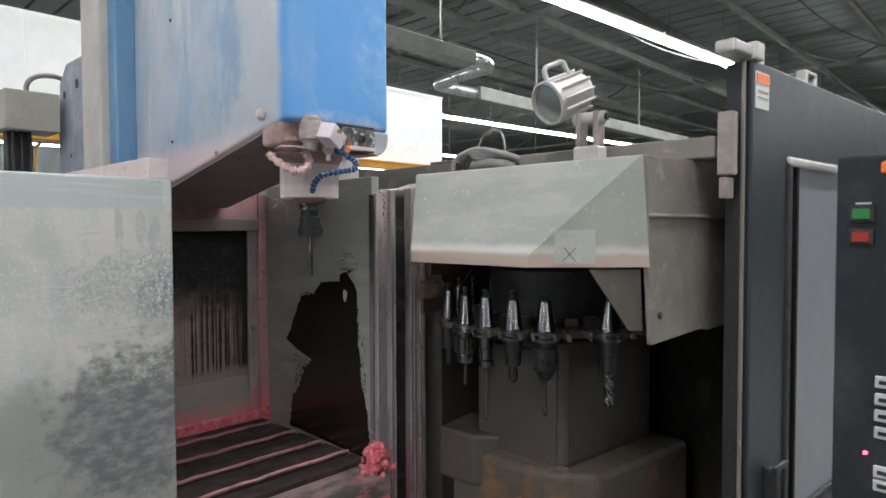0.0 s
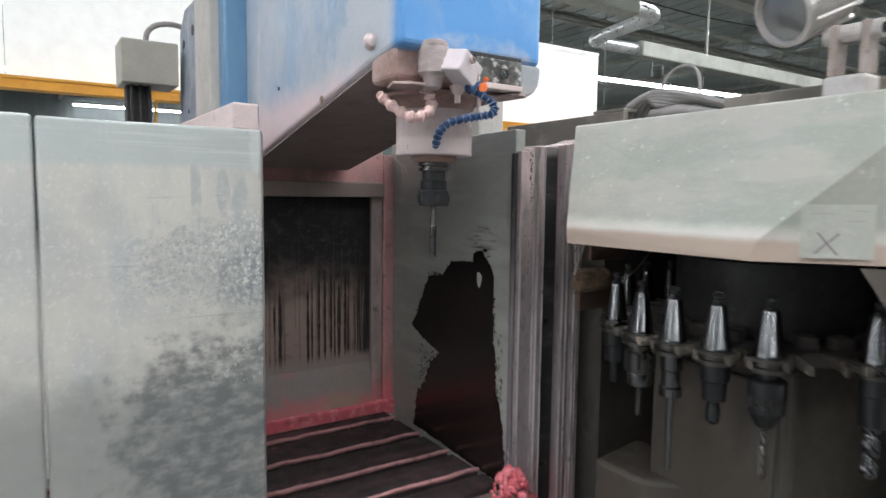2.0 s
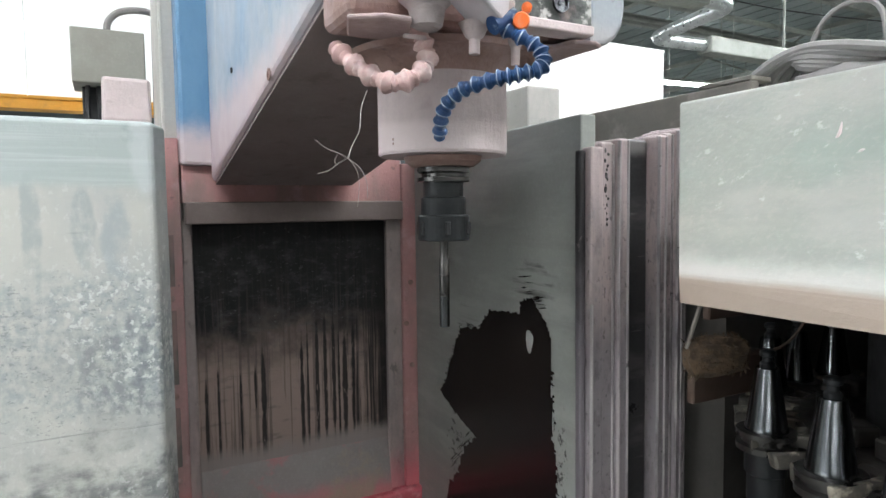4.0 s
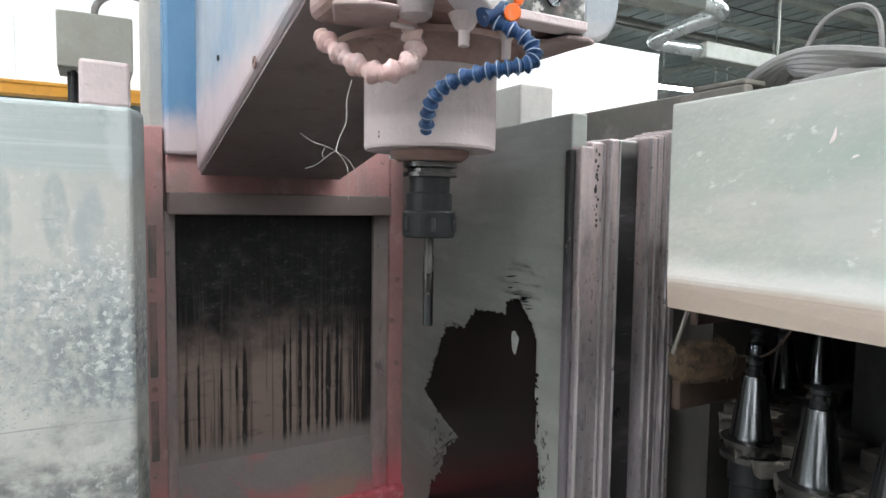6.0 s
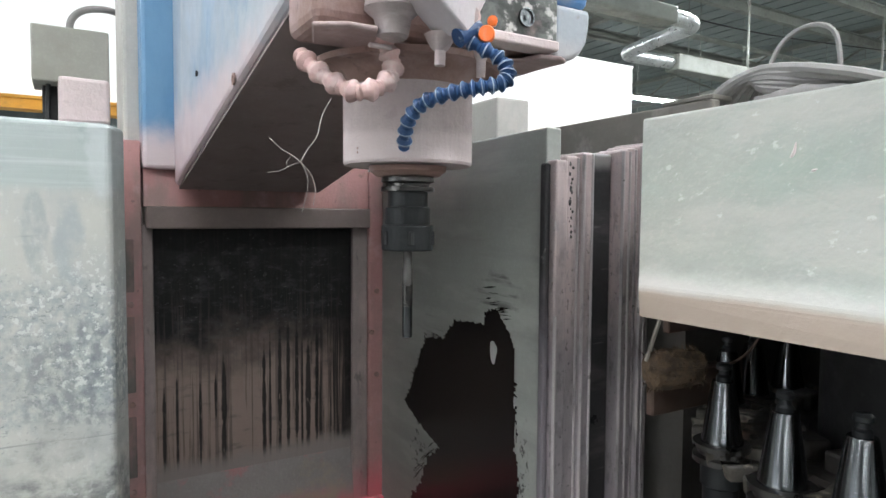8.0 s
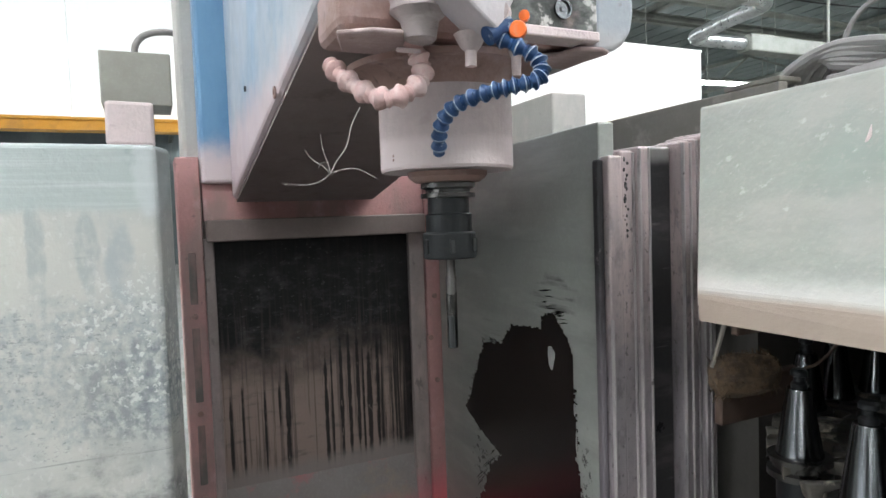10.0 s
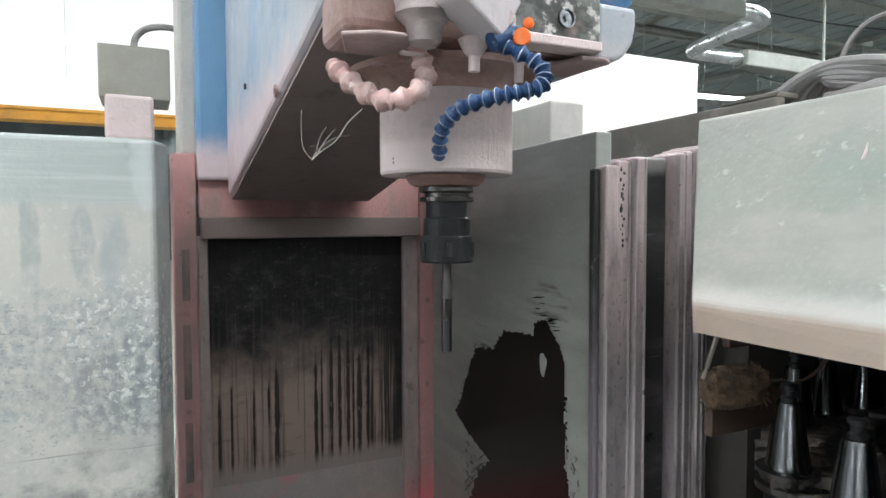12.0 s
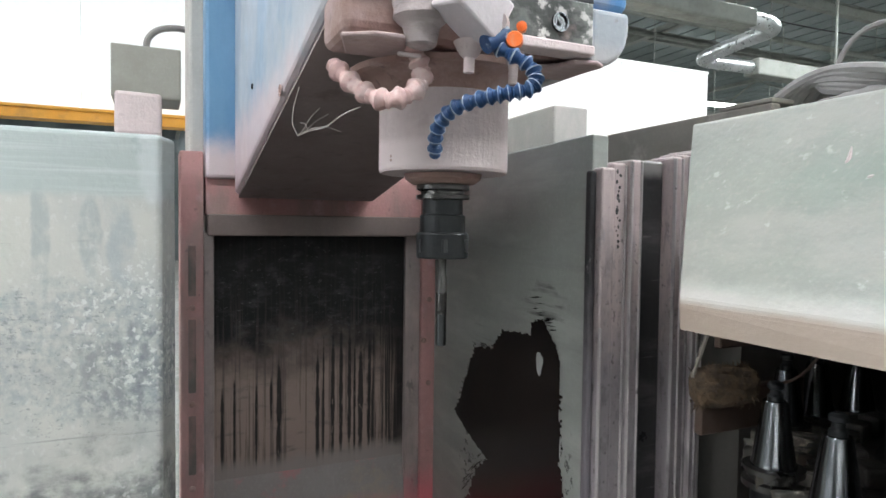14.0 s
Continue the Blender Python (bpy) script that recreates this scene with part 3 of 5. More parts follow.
for i in range(96):
    x0 = -14 + i * 0.5
    bmesh.ops.create_cube(bm, size=1, matrix=Matrix.Translation((x0 + 0.25, 9, 5.92)) @ Matrix.Diagonal((0.44, 42, 0.12, 1)))
    bmesh.ops.create_cube(bm, size=1, matrix=Matrix.Translation((x0, 9, 5.97)) @ Matrix.Diagonal((0.10, 42, 0.08, 1)))
solid("ceiling", bm, M_roof, "dark corrugated steel roof sheets", "ceiling", kind="structure")

# white wall band over the yellow crane beam, its glow added for brightness
band = thing("white_band", "bright white sheet wall with added glow above a yellow beam", "window", (0, 5.6, 2.23), kind="structure")
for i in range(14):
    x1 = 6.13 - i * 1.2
    part("sheet", box(x1 - 1.197, x1, 5.6, 5.62, 2.236, 3.14, 0.002, 1), M_whitewall, band)
part("top_rail", box(-10.7, 6.13, 5.59, 5.64, 3.14, 3.165), M_whitewall, band)
solid("crane_beam", merge(box(-11, 6.1, 5.5, 5.66, 2.215, 2.235), box(-11, 6.1, 5.52, 5.64, 2.165, 2.215), box(-11, 6.1, 5.5, 5.66, 2.145, 2.165)), M_yellow, "yellow painted steel crane beam under the white wall", "beam")
for x in (-10.5, -4.2, 5.9):
    solid("crane_post", merge(box(x, x + 0.03, 5.68, 5.85, FLOOR, 2.145), box(x + 0.17, x + 0.2, 5.68, 5.85, FLOOR, 2.145), box(x, x + 0.2, 5.6, 5.78, FLOOR, 2.145)), M_beam, "dark grey steel post carrying the crane beam", "post", "crane posts")

# fluorescent rows, among them the two unseen ones added in front
for row in TUBE_ROWS + (21.2, 28.9):
    for i in range(12):
        x = -8.6 + i * 3.0
        y = row_y(row, x)
        if y > 29.5:
            continue
        turn = Matrix.Translation((x, y, 0)) @ Matrix.Rotation(math.atan(SKEW), 4, "Z")
        lt = thing("tube_fixture", "long white fluorescent tube light hung under the roof", "light fixture", (x, y, 4.85), "tube lights")

        def fixture_part(name, bm, material, label=""):
            bm.transform(turn)
            part(name, bm, material, lt, label)

        fixture_part("housing", box(-1.46, 1.46, -0.13, 0.13, 4.84, 4.9, 0.01, 1), M_beam)
        for dy in (-0.07, 0.07):
            fixture_part("tube", sweep([(-1.48, dy, 4.80), (1.48, dy, 4.80)], 0.035, 2, 8), M_tube, "glowing white tube")
        for dx in (-1.1, 1.1):
            fixture_part("hanger", sweep([(dx, 0, 4.9), (dx, 0, 5.86)], 0.008, 2, 5), M_beam)

# roof steel
for x in (-6, 1.5, 9, 16.5, 24):
    tr = thing("roof_truss", "grey steel roof truss under dark sheets", "truss", (x, 9, 5.2), "roof trusses")
    part("bottom_chord", box(x - 0.07, x + 0.07, -12, 30, 5.0, 5.1), M_beam, tr)
    part("top_chord", box(x - 0.07, x + 0.07, -12, 30, 5.72, 5.82), M_beam, tr)
    for k in range(14):
        y = -12 + k * 3.0
        part("brace", sweep([(x, y, 5.05), (x, y + 1.5, 5.76)], 0.03, 2, 6), M_beam, tr)
        part("brace", sweep([(x, y + 1.5, 5.76), (x, y + 3.0, 5.05)], 0.03, 2, 6), M_beam, tr)
for y in (2.2, 5.11, 6.44, 7.6, 10.2):
    solid("roof_purlin", merge(box(-14, 34, y - 0.06, y + 0.06, 5.12, 5.14), box(-14, 34, y - 0.01, y + 0.01, 5.14, 5.3), box(-14, 34, y - 0.06, y + 0.06, 5.3, 5.32)), M_beam, "long grey steel beam under the roof", "beam", "roof beams")
# overhead duct with a bend, further pipes
duct = thing("overhead_pipe", "grey square duct with a shiny bent pipe end", "pipe", (6, 5.2, 3.6))
part("duct", box(-2.0, 6.15, 5.0, 5.22, 3.5, 3.68, 0.02), M_beam, duct)
part("pipe_bend", sweep([(6.1, 5.11, 3.6), (6.45, 5.12, 3.6), (6.66, 5.25, 3.6), (6.72, 5.6, 3.6), (6.85, 6.2, 3.6), (6.95, 6.45, 3.6), (7.2, 6.5, 3.6), (7.9, 6.45, 3.6)], 0.085, 40, 14), M_pipe, duct, "shiny galvanised pipe bend", True)
part("duct", box(7.8, 16, 6.32, 6.56, 3.48, 3.7, 0.02), M_beam, duct)
for x, z in ((3.0, 5.125), (5.6, 5.125)):
    part("hanger", sweep([(x, 5.11, 3.68), (x, 5.11, z)], 0.02, 2, 6), M_beam, duct)
for x in (9.5, 13.5):
    part("hanger", sweep([(x, 6.44, 3.7), (x, 6.44, 5.125)], 0.02, 2, 6), M_beam, duct)
for y in (3.4, 8.6, 9.4, 1.2):
    solid("roof_pipe", sweep([(-13, y, 4.945), (33, y, 4.945)], 0.055, 2, 8), M_beam, "thin grey pipe strapped under the roof trusses", "pipe", "roof pipes", smooth=True)
for i in range(7):
    x = 9.0 + 7.5 * (i % 3)
    y = 2.6 + 0.9 * i
    solid("roof_cable", sweep([(x, y, 5.01), (x + 2.5, y - 0.5, 4.5 + 0.05 * i), (x + 7.5, y - 0.9, 5.01)], 0.012, 18, 5), M_rubber, "dark sagging cable slung between roof trusses", "cable", "roof cables")
for i in range(12):
    x = 7.2 + 0.9 * i + 0.3 * (i % 3)
    solid("hanging_wire", sweep([(x, 7.6, 5.125), (x + 0.02, 7.6, 2.4 + 0.3 * (i % 4))], 0.006, 2, 5), M_beam, "thin pale wire hanging from a roof beam", "wire", "hanging wires")

# ---- left door panel of the machine ----
door = thing("sliding_door", "scuffed grey galvanised steel machine door with dusty patches", "door", (0.2, 1.3, FLOOR))
part("door_leaf", prism([(0.237, 1.255), (0.606, 1.255), (0.622, 1.30), (0.622, 1.345), (0.237, 1.345)], "z", FLOOR, 1.553, 0.006, 3), M_panel, door)
part("outer_leaf", box(-1.2, 0.233, 1.262, 1.345, FLOOR, 1.556, 0.006, 3), M_panel, door)
rail = thing("guard_rail", "dusty pink square steel beam on the guard", "beam", (0.58, 1.8, 1.0))
part("rail_beam", roughen(box(0.556, 0.608, 1.272, 2.25, 1.553, 1.604, 0.004, 2), 0.0012, 30), M_dust, rail)
solid("guard_wall_side", box(0.60, 0.622, 1.35, 1.86, FLOOR, 1.553, 0.003), M_greywall, "grey-green inner side guard of the machine", "guard")

# ---- column ----
col = thing("machine_column", "grey and blue machine column with a dusty red front frame", "machine column", (0.95, 2.2, FLOOR))
part("column_body", box(0.668, 1.23, 1.93, 2.10, FLOOR, 3.2, 0.008), M_colgrey, col)
part("blue_rail_cover", box(0.698, 0.768, 1.872, 1.94, 1.545, 3.2, 0.008), M_blue, col, "blue painted slide cover")
part("blue_rail_cover", box(1.045, 1.115, 1.872, 1.94, 1.60, 3.2, 0.008), M_blue, col, "blue painted slide cover")
part("frame_post", roughen(box(0.648, 0.696, 1.885, 1.96, 0.68, 1.602, 0.004), 0.0012, 40), M_pinkpaint, col, "dusty red frame post")
part("frame_post", roughen(box(1.206, 1.248, 1.885, 1.96, 0.68, 1.56, 0.004), 0.0012, 40), M_pinkpaint, col, "dusty red frame post")
for x0, x1 in ((0.696, 0.7175), (1.166, 1.206)):
    part("inner_post", box(x0, x1, 1.893, 1.955, 0.72, 1.43, 0.003), M_framegrey, col, "dusty grey inner frame")
for x0, zs in ((0.664, ((1.29, 1.40), (1.08, 1.24), (0.9, 1.03))),):
    for z0, z1 in zs:
        part("slot_plate", box(x0, x0 + 0.016, 1.8835, 1.888, z0, z1, 0.004, 2), M_slot, col, "bare dark worn strip")
for x, z in ((0.672, 1.265), (0.672, 1.055), (0.672, 0.87), (1.227, 1.263), (1.227, 1.052), (1.213, 1.16)):
    part("bolt", lathe([(0.0065, 0), (0.0065, 0.004), (0.003, 0.006), (0, 0.006)], Matrix.Translation((x, 1.885, z)) @ Matrix.Rotation(radians(90), 4, "X"), 10), M_dustdark, col)
part("upper_plate", roughen(box(0.700, 1.206, 1.888, 1.96, 1.466, 1.60, 0.003), 0.001, 40), M_pinkpaint, col, "dusty red plate")
part("wiper_bar", box(0.7025, 1.203, 1.868, 1.90, 1.421, 1.468, 0.003), M_barbrown, col, "brown steel wiper bar")
part("black_cover", box(0.7175, 1.166, 1.905, 1.93, 0.872, 1.422), M_black, col, "black cover with scraped streaks in brown dust")
part("dust_sill", prism([(1.905, 0.872), (1.882, 0.735), (1.96, 0.735), (1.96, 0.872)], "x", 0.7175, 1.166), M_sill, col, "sill caked in dust")
part("bottom_ledge", roughen(box(0.60, 1.25, 1.866, 1.96, 0.69, 0.738, 0.006), 0.003, 30), M_pinkdust, col, "ledge with bright pink sludge")

# beige junction box with its conduit, left of the column
jb = thing("junction_box", "beige steel junction box on the column side with a grey conduit", "junction box", (0.59, 2.38, 1.85))
part("box_body", box(0.495, 0.668, 2.34, 2.5, 1.785, 1.925, 0.004), M_beige, jb)
part("lower_bracket", box(0.515, 0.592, 2.41, 2.47, 1.58, 1.786, 0.004), M_rubber, jb, "dark bracket with cables")
part("conduit", sweep([(0.58, 2.42, 1.92), (0.585, 2.42, 1.965), (0.615, 2.42, 1.995), (0.67, 2.42, 2.005), (0.73, 2.45, 2.0)], 0.009, 24, 10), M_conduit, jb, "", True)
part("brass_fitting", sweep([(0.62, 2.40, 1.745), (0.606, 2.40, 1.738), (0.602, 2.40, 1.70), (0.602, 2.40, 1.57)], 0.0045, 14, 8), M_yellow, jb, "brass-yellow pipe fitting", True)
for k in range(3):
    part("cable", sweep([(0.53 + k * 0.025, 2.39, 1.79), (0.528 + k * 0.028, 2.385, 1.70), (0.535 + k * 0.02, 2.39, 1.58)], 0.006, 10, 6), M_rubber, jb, "", True)
plate = solid("column_side_plate", prism([(2.105, 1.55), (2.46, 1.55), (2.42, 1.98), (2.34, 2.04), (2.105, 2.04)], "x", 0.690, 0.702, 0.004), M_bracket, "dusty blue bracket plate with black discs for round holes", "bracket")
# black discs stand in for the shaded depth of the holes
for y, z, r in ((2.22, 1.95, 0.017), (2.36, 1.93, 0.015), (2.30, 1.70, 0.008)):
    h = new("hole_disc", finish(lathe([(r, 0), (r, 0.0015), (0, 0.0015)], Matrix.Translation((0.690, y, z)) @ Matrix.Rotation(radians(-90), 4, "Y"), 16), "hole_disc", M_rubber))
    h.parent = plate

# ---- right guard wall with the oil patch ----
gw = thing("guard_wall", "grey-green painted steel guard wall with a black oil patch", "guard", (1.22, 1.5, FLOOR))
part("wall_plate", prism([(1.200, 1.206), (1.242, 1.885), (1.272, 1.885), (1.230, 1.206)], "z", FLOOR, 1.590, 0.003, 2), M_greywall, gw)


def wall_x(y):
    return 1.200 + (y - 1.206) * 0.06186 - 0.0012


bm = bmesh.new()
edge = [(1.495, 1.246), (1.44, 1.252), (1.385, 1.256), (1.38, 1.277), (1.342, 1.288), (1.323, 1.270), (1.298, 1.252), (1.287, 1.226), (1.283, 1.188), (1.278, 1.10), (1.281, 1.055),
        (1.271, 1.018), (1.268, 0.955), (1.235, 0.85), (1.215, 0.70), (1.72, 0.70), (1.70, 0.815), (1.655, 0.857), (1.615, 0.93), (1.56, 0.968), (1.66, 0.990), (1.735, 1.021), (1.70, 1.07), (1.675, 1.12), (1.645, 1.165), (1.630, 1.188), (1.548, 1.202)]


def in_patch(y, z):
    """Whether the oil covers this place; its rim is torn into brushed streaks."""
    n1 = noise.noise(Vector((y * 14, z * 190, 0.3)))
    n2 = noise.noise(Vector((y * 60, z * 60, 4.3)))
    n3 = noise.noise(Vector((y * 170, z * 170, 8.3)))
    y, z = y + 0.006 * n1 + 0.006 * n2 + 0.003 * n3, z + 0.005 * n2 + 0.003 * n3
    hit = False
    for (a, b), (c, d) in zip(edge, edge[1:] + edge[:1]):
        if (b > z) != (d > z) and y < (c - a) * (z - b) / (d - b) + a:
            hit = not hit
    return hit


DY, DZ = 0.0045, 0.0022
cells = {}


def cell(i, k):
    if (i, k) not in cells:
        y = 1.20 + DY * i
        cells[i, k] = bm.verts.new((wall_x(y), y, 0.70 + DZ * k))
    return cells[i, k]


for k in range(280):
    i = 0
    while i < 125:
        j = i
        while j < 125 and in_patch(1.20 + DY * (j + 0.5), 0.70 + DZ * (k + 0.5)):
            j += 1
        if j > i:
            bm.faces.new((cell(i, k), cell(j, k), cell(j, k + 1), cell(i, k + 1)))
        i = j + 1
rng = random.Random(31)
# brushed fringe: thin strokes leaving the patch
for y0, z0, y1, z1, n, length, tilt in ((1.31, 1.285, 1.37, 1.315, 12, 0.045, -0.10), (1.56, 1.195, 1.63, 1.19, 9, 0.03, 0.2), (1.645, 1.16, 1.73, 1.03, 18, 0.028, 0.25), (1.59, 0.965, 1.68, 0.87, 20, 0.05, -0.75), (1.64, 0.85, 1.71, 0.80, 7, 0.04, -0.75)):
    for k in range(n):
        u = rng.random()
        y, z, ln = y0 + (y1 - y0) * u, z0 + (z1 - z0) * u + rng.uniform(-0.012, 0.012), length * rng.uniform(0.4, 1.1)
        th, sl = rng.uniform(0.0004, 0.0015), tilt + rng.uniform(-0.08, 0.08)
        pts = [(y - ln / 2, z - sl * ln / 2), (y, z - th), (y + ln / 2, z + sl * ln / 2), (y, z + th)]
        bm.faces.new([bm.verts.new((wall_x(q) - 0.0004 - 0.00002 * k, q, w)) for q, w in pts])
oil = part("oil_patch", bm, M_oil, gw, "wet black oil patch with ragged edges")
for y, z, ry, rz in ((1.351, 1.213, 0.011, 0.019), (1.283, 1.14, 0.003, 0.012), (1.279, 1.085, 0.0025, 0.022)):
    bm = bmesh.new()
    vs = []
    for k in range(18):
        a = 2 * math.pi * k / 18
        r = 1 + 0.35 * noise.noise(Vector((math.cos(a) * 1.5 + y * 30, math.sin(a) * 1.5, z * 20)))
        yy = y + ry * r * math.cos(a)
        vs.append(bm.verts.new((wall_x(yy) - 0.0008, yy, z + rz * r * math.sin(a))))
    bm.faces.new(vs)
    part("bare_spot", bm, M_oildot, oil, "pale spot free of oil")

# ---- sliding door tracks beside the guard wall ----
tk = thing("door_track", "dusty pink and grey stacked door track profiles", "door track", (1.28, 1.2, FLOOR))
TRACKS = ((1.186, 1.1965, 1.190, 1.533, M_trackdark), (1.1975, 1.2222, 1.180, 1.538, M_strip), (1.2235, 1.2485, 1.186, 1.546, M_strip), (1.2500, 1.2722, 1.178, 1.552, M_strip),
          (1.2730, 1.3385, 1.205, 1.555, M_stripdark), (1.3395, 1.3590, 1.182, 1.561, M_strip), (1.3605, 1.3780, 1.188, 1.566, M_strip), (1.3795, 1.3950, 1.180, 1.572, M_strip), (1.3965, 1.4130, 1.190, 1.577, M_strip))
TRACK_EDGES = ((1.1978, 1.180, 1.30), (1.2445, 1.186, 1.543), (1.2505, 1.178, 1.549), (1.2680, 1.178, 1.550), (1.3400, 1.182, 1.559), (1.3545, 1.182, 1.559), (1.3745, 1.188, 1.564), (1.3800, 1.180, 1.570), (1.3905, 1.180, 1.570), (1.4090, 1.190, 1.575))
for x0, x1, y0, z1, m in TRACKS:
    part("profile", roughen(box(x0, x1, y0, 1.26 if x0 > 1.235 else 1.204, FLOOR, z1, 0.0035, 2), 0.0006, 60), m, tk)
for x, y0, z1 in TRACK_EDGES:
    part("edge_bead", roughen(box(x, x + 0.0035, y0 - 0.003, y0 + 0.004, FLOOR, z1, 0.0014, 2), 0.0003, 90), M_edge, tk, "rubbed bright edge")
rng = random.Random(9)
for k in range(16):
    z, r = 1.535 - 0.0075 * k - rng.uniform(0, 0.004), rng.uniform(0.0012, 0.0038)
    part("chipped_spot", roughen(lathe([(r, 0), (r * 0.7, 0.0012), (0, 0.0012)], Matrix.Translation((1.2335 + rng.uniform(-0.004, 0.004), 1.186, z)) @ Matrix.Diagonal((1, 1, rng.uniform(1, 1.9), 1)) @ Matrix.Rotation(radians(90), 4, "X"), 8), 0.0006, 400), M_stripdark, tk)
bg = thing("changer_back_guard", "beige-grey steel guard behind the door tracks, dark brown below", "guard", (1.46, 1.3, FLOOR))
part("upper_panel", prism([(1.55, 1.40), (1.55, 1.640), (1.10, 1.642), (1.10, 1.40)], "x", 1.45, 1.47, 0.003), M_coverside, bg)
# the lower panel is a darker brown than the upper one
part("lower_panel", box(1.45, 1.47, 1.12, 1.55, FLOOR, 1.40), M_brownwall, bg, "dark brown lower panel")
part("top_flange", box(1.45, 1.50, 1.10, 1.20, 1.642, 1.650, 0.002), M_coverside, bg)
solid("guard_top_box", box(1.636, 1.755, 1.95, 2.62, FLOOR, 1.797, 0.006), M_colgrey, "beige steel box beyond the guard wall", "steel box")

# ---- slotted table ----
tb = thing("slotted_table", "dark slotted machine table with pink caked edges", "machine table", (0.9, 1.5, FLOOR))
SLOTS = (1.78, 1.62, 1.465, 1.32)
ys = [1.862] + [y for s in SLOTS for y in (s + 0.012, s - 0.012)] + [1.235]
for a, b in zip(ys[::2], ys[1::2]):
    part("table_slat", roughen(box(0.10, 1.20, b, a, 0.60, 0.705, 0.003), 0.001, 30), M_table, tb)
for s in SLOTS:
    part("slot_bottom", box(0.10, 1.20, s - 0.012, s + 0.012, 0.60, 0.685), M_rubber, tb)
    part("caked_edge", roughen(sweep([(0.10 + 0.1 * k, s + 0.014, 0.706) for k in range(12)], 0.006, 60, 6), 0.004, 25), M_pinkridge, tb, "pink caked slot edge")
part("front_edge", roughen(box(0.10, 1.19, 1.10, 1.235, 0.55, 0.695, 0.012, 3), 0.005, 14), M_tablefront, tb, "dust-caked front edge")
rng = random.Random(4)
lumps = []
for i in range(150):
    a, h = rng.uniform(0, 6.28), rng.uniform(0, 1)
    rr = 0.065 * (1 - h * 0.75) * rng.uniform(0.3, 1)
    r = rng.uniform(0.004, 0.011)
    lumps.append(roughen(lathe([(0, -r), (r * 0.75, -r * 0.6), (r, 0), (r * 0.7, r * 0.65), (0, r)], Matrix.Translation((1.175 + rr * math.cos(a), 1.165 + rr * math.sin(a), 0.69 + h * 0.085)), 7), 0.004, 110))
part("sludge", merge(*lumps), M_pinkdust, tb, "heap of crumbly pink sludge")
part("front_sludge", roughen(box(0.5, 1.17, 1.085, 1.11, 0.60, 0.64, 0.008), 0.006, 22), M_pinkdust, tb, "pink sludge line")
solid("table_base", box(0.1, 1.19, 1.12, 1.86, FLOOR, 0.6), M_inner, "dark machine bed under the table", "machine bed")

# ---- spindle head ----
SX, SY = 0.909, 1.111
hd = thing("milling_head", "faded silver and blue milling head coated with pink dust", "milling head", (0.905, 1.4, 1.5))
head_poly = [(1.875, 1.508), (1.06, 1.675), (1.035, 1.678), (1.012, 1.682), (0.987, 1.686), (0.987, 3.1), (1.875, 3.1)]
part("head_casing", prism(head_poly, "x", 0.758, 1.078, 0.012, 3), M_head, hd)
part("under_plate", prism([(1.868, 1.5045), (1.09, 1.665), (1.09, 1.669), (1.868, 1.509)], "x", 0.766, 1.070), M_headunder, hd, "brown dusty underside")
part("head_corner", prism([(1.024, 1.6855), (1.078, 1.6855), (1.078, 1.668), (1.074, 1.648), (1.063, 1.633), (1.048, 1.625), (1.024, 1.622)], "y", 0.987, 1.13, 0.006, 3), M_headcorner, hd, "pale worn blue-grey corner")
part("nose_recess", prism([(1.10, 1.63), (1.012, 1.63), (1.008, 1.65), (1.006, 1.67), (1.004, 1.69), (1.10, 1.69)], "x", 0.7605, 1.026, 0.012, 3), M_dustdark, hd, "dusty curved recess")
part("nose_plate", prism([(0.775, 1.06), (0.755, 1.005), (0.785, 0.986), (0.812, 0.986), (0.822, 1.012), (0.845, 1.024), (0.975, 1.024), (0.996, 1.008), (1.002, 0.984), (1.03, 0.980), (1.043, 0.988), (1.036, 1.06)], "z", 1.622, 1.6268, 0.0015, 1), M_dustmid, hd, "thin dusty mounting plate")
part("dial_plate", box(0.915, 1.0235, 0.981, 0.999, 1.640, 1.686, 0.002), M_dial, hd, "oily scratched steel sight plate")
part("dial_ring", lathe([(0.010, 0), (0.010, 0.003), (0.008, 0.003), (0.008, 0.001), (0.003, 0.001), (0.003, 0.003), (0, 0.003)], Matrix.Translation((0.980, 0.981, 1.660)) @ Matrix.Rotation(radians(90), 4, "X"), 20), M_steel, hd)
part("plate_ledge", roughen(box(0.93, 1.021, 0.974, 1.0, 1.629, 1.640, 0.002), 0.001, 60), M_dust, hd, "dust ledge under the plate")
part("plate_dark_bar", box(0.90, 1.026, 0.984, 1.0, 1.6865, 1.694, 0.001, 1), M_rubber, hd, "dark bar above the plate")
for dz in (0.0, 0.0045):
    part("stamp_mark", box(-0.0008, 0.0008, -0.0762, -0.0745, 1.519 + dz, 1.5215 + dz), M_dustdark, hd).matrix_local = Matrix.Translation((SX - 0.905, SY - 1.4, 0)) @ Matrix.Rotation(radians(-74), 4, "Z") @ Matrix.Translation((0.905, 1.4, 0))
sp = Matrix.Translation((SX, SY, 0))
# the collar's deep brown also paints the shade under the head
part("spindle_ring", lathe([(0.112, 1.6225), (0.110, 1.6165), (0.104, 1.6155), (0.100, 1.6185), (0.090, 1.6150), (0.081, 1.6070), (0.0765, 1.5965), (0.0745, 1.5955)], sp, 64), M_dustdark, hd, "brown dusty flared collar, also darkened for shade", True)
part("spindle_nose", lathe([(0.0748, 1.622), (0.0755, 1.598), (0.0755, 1.5125), (0.0738, 1.5095), (0.04, 1.5105)], sp, 64), M_housing, hd, "dusty pale spindle housing")
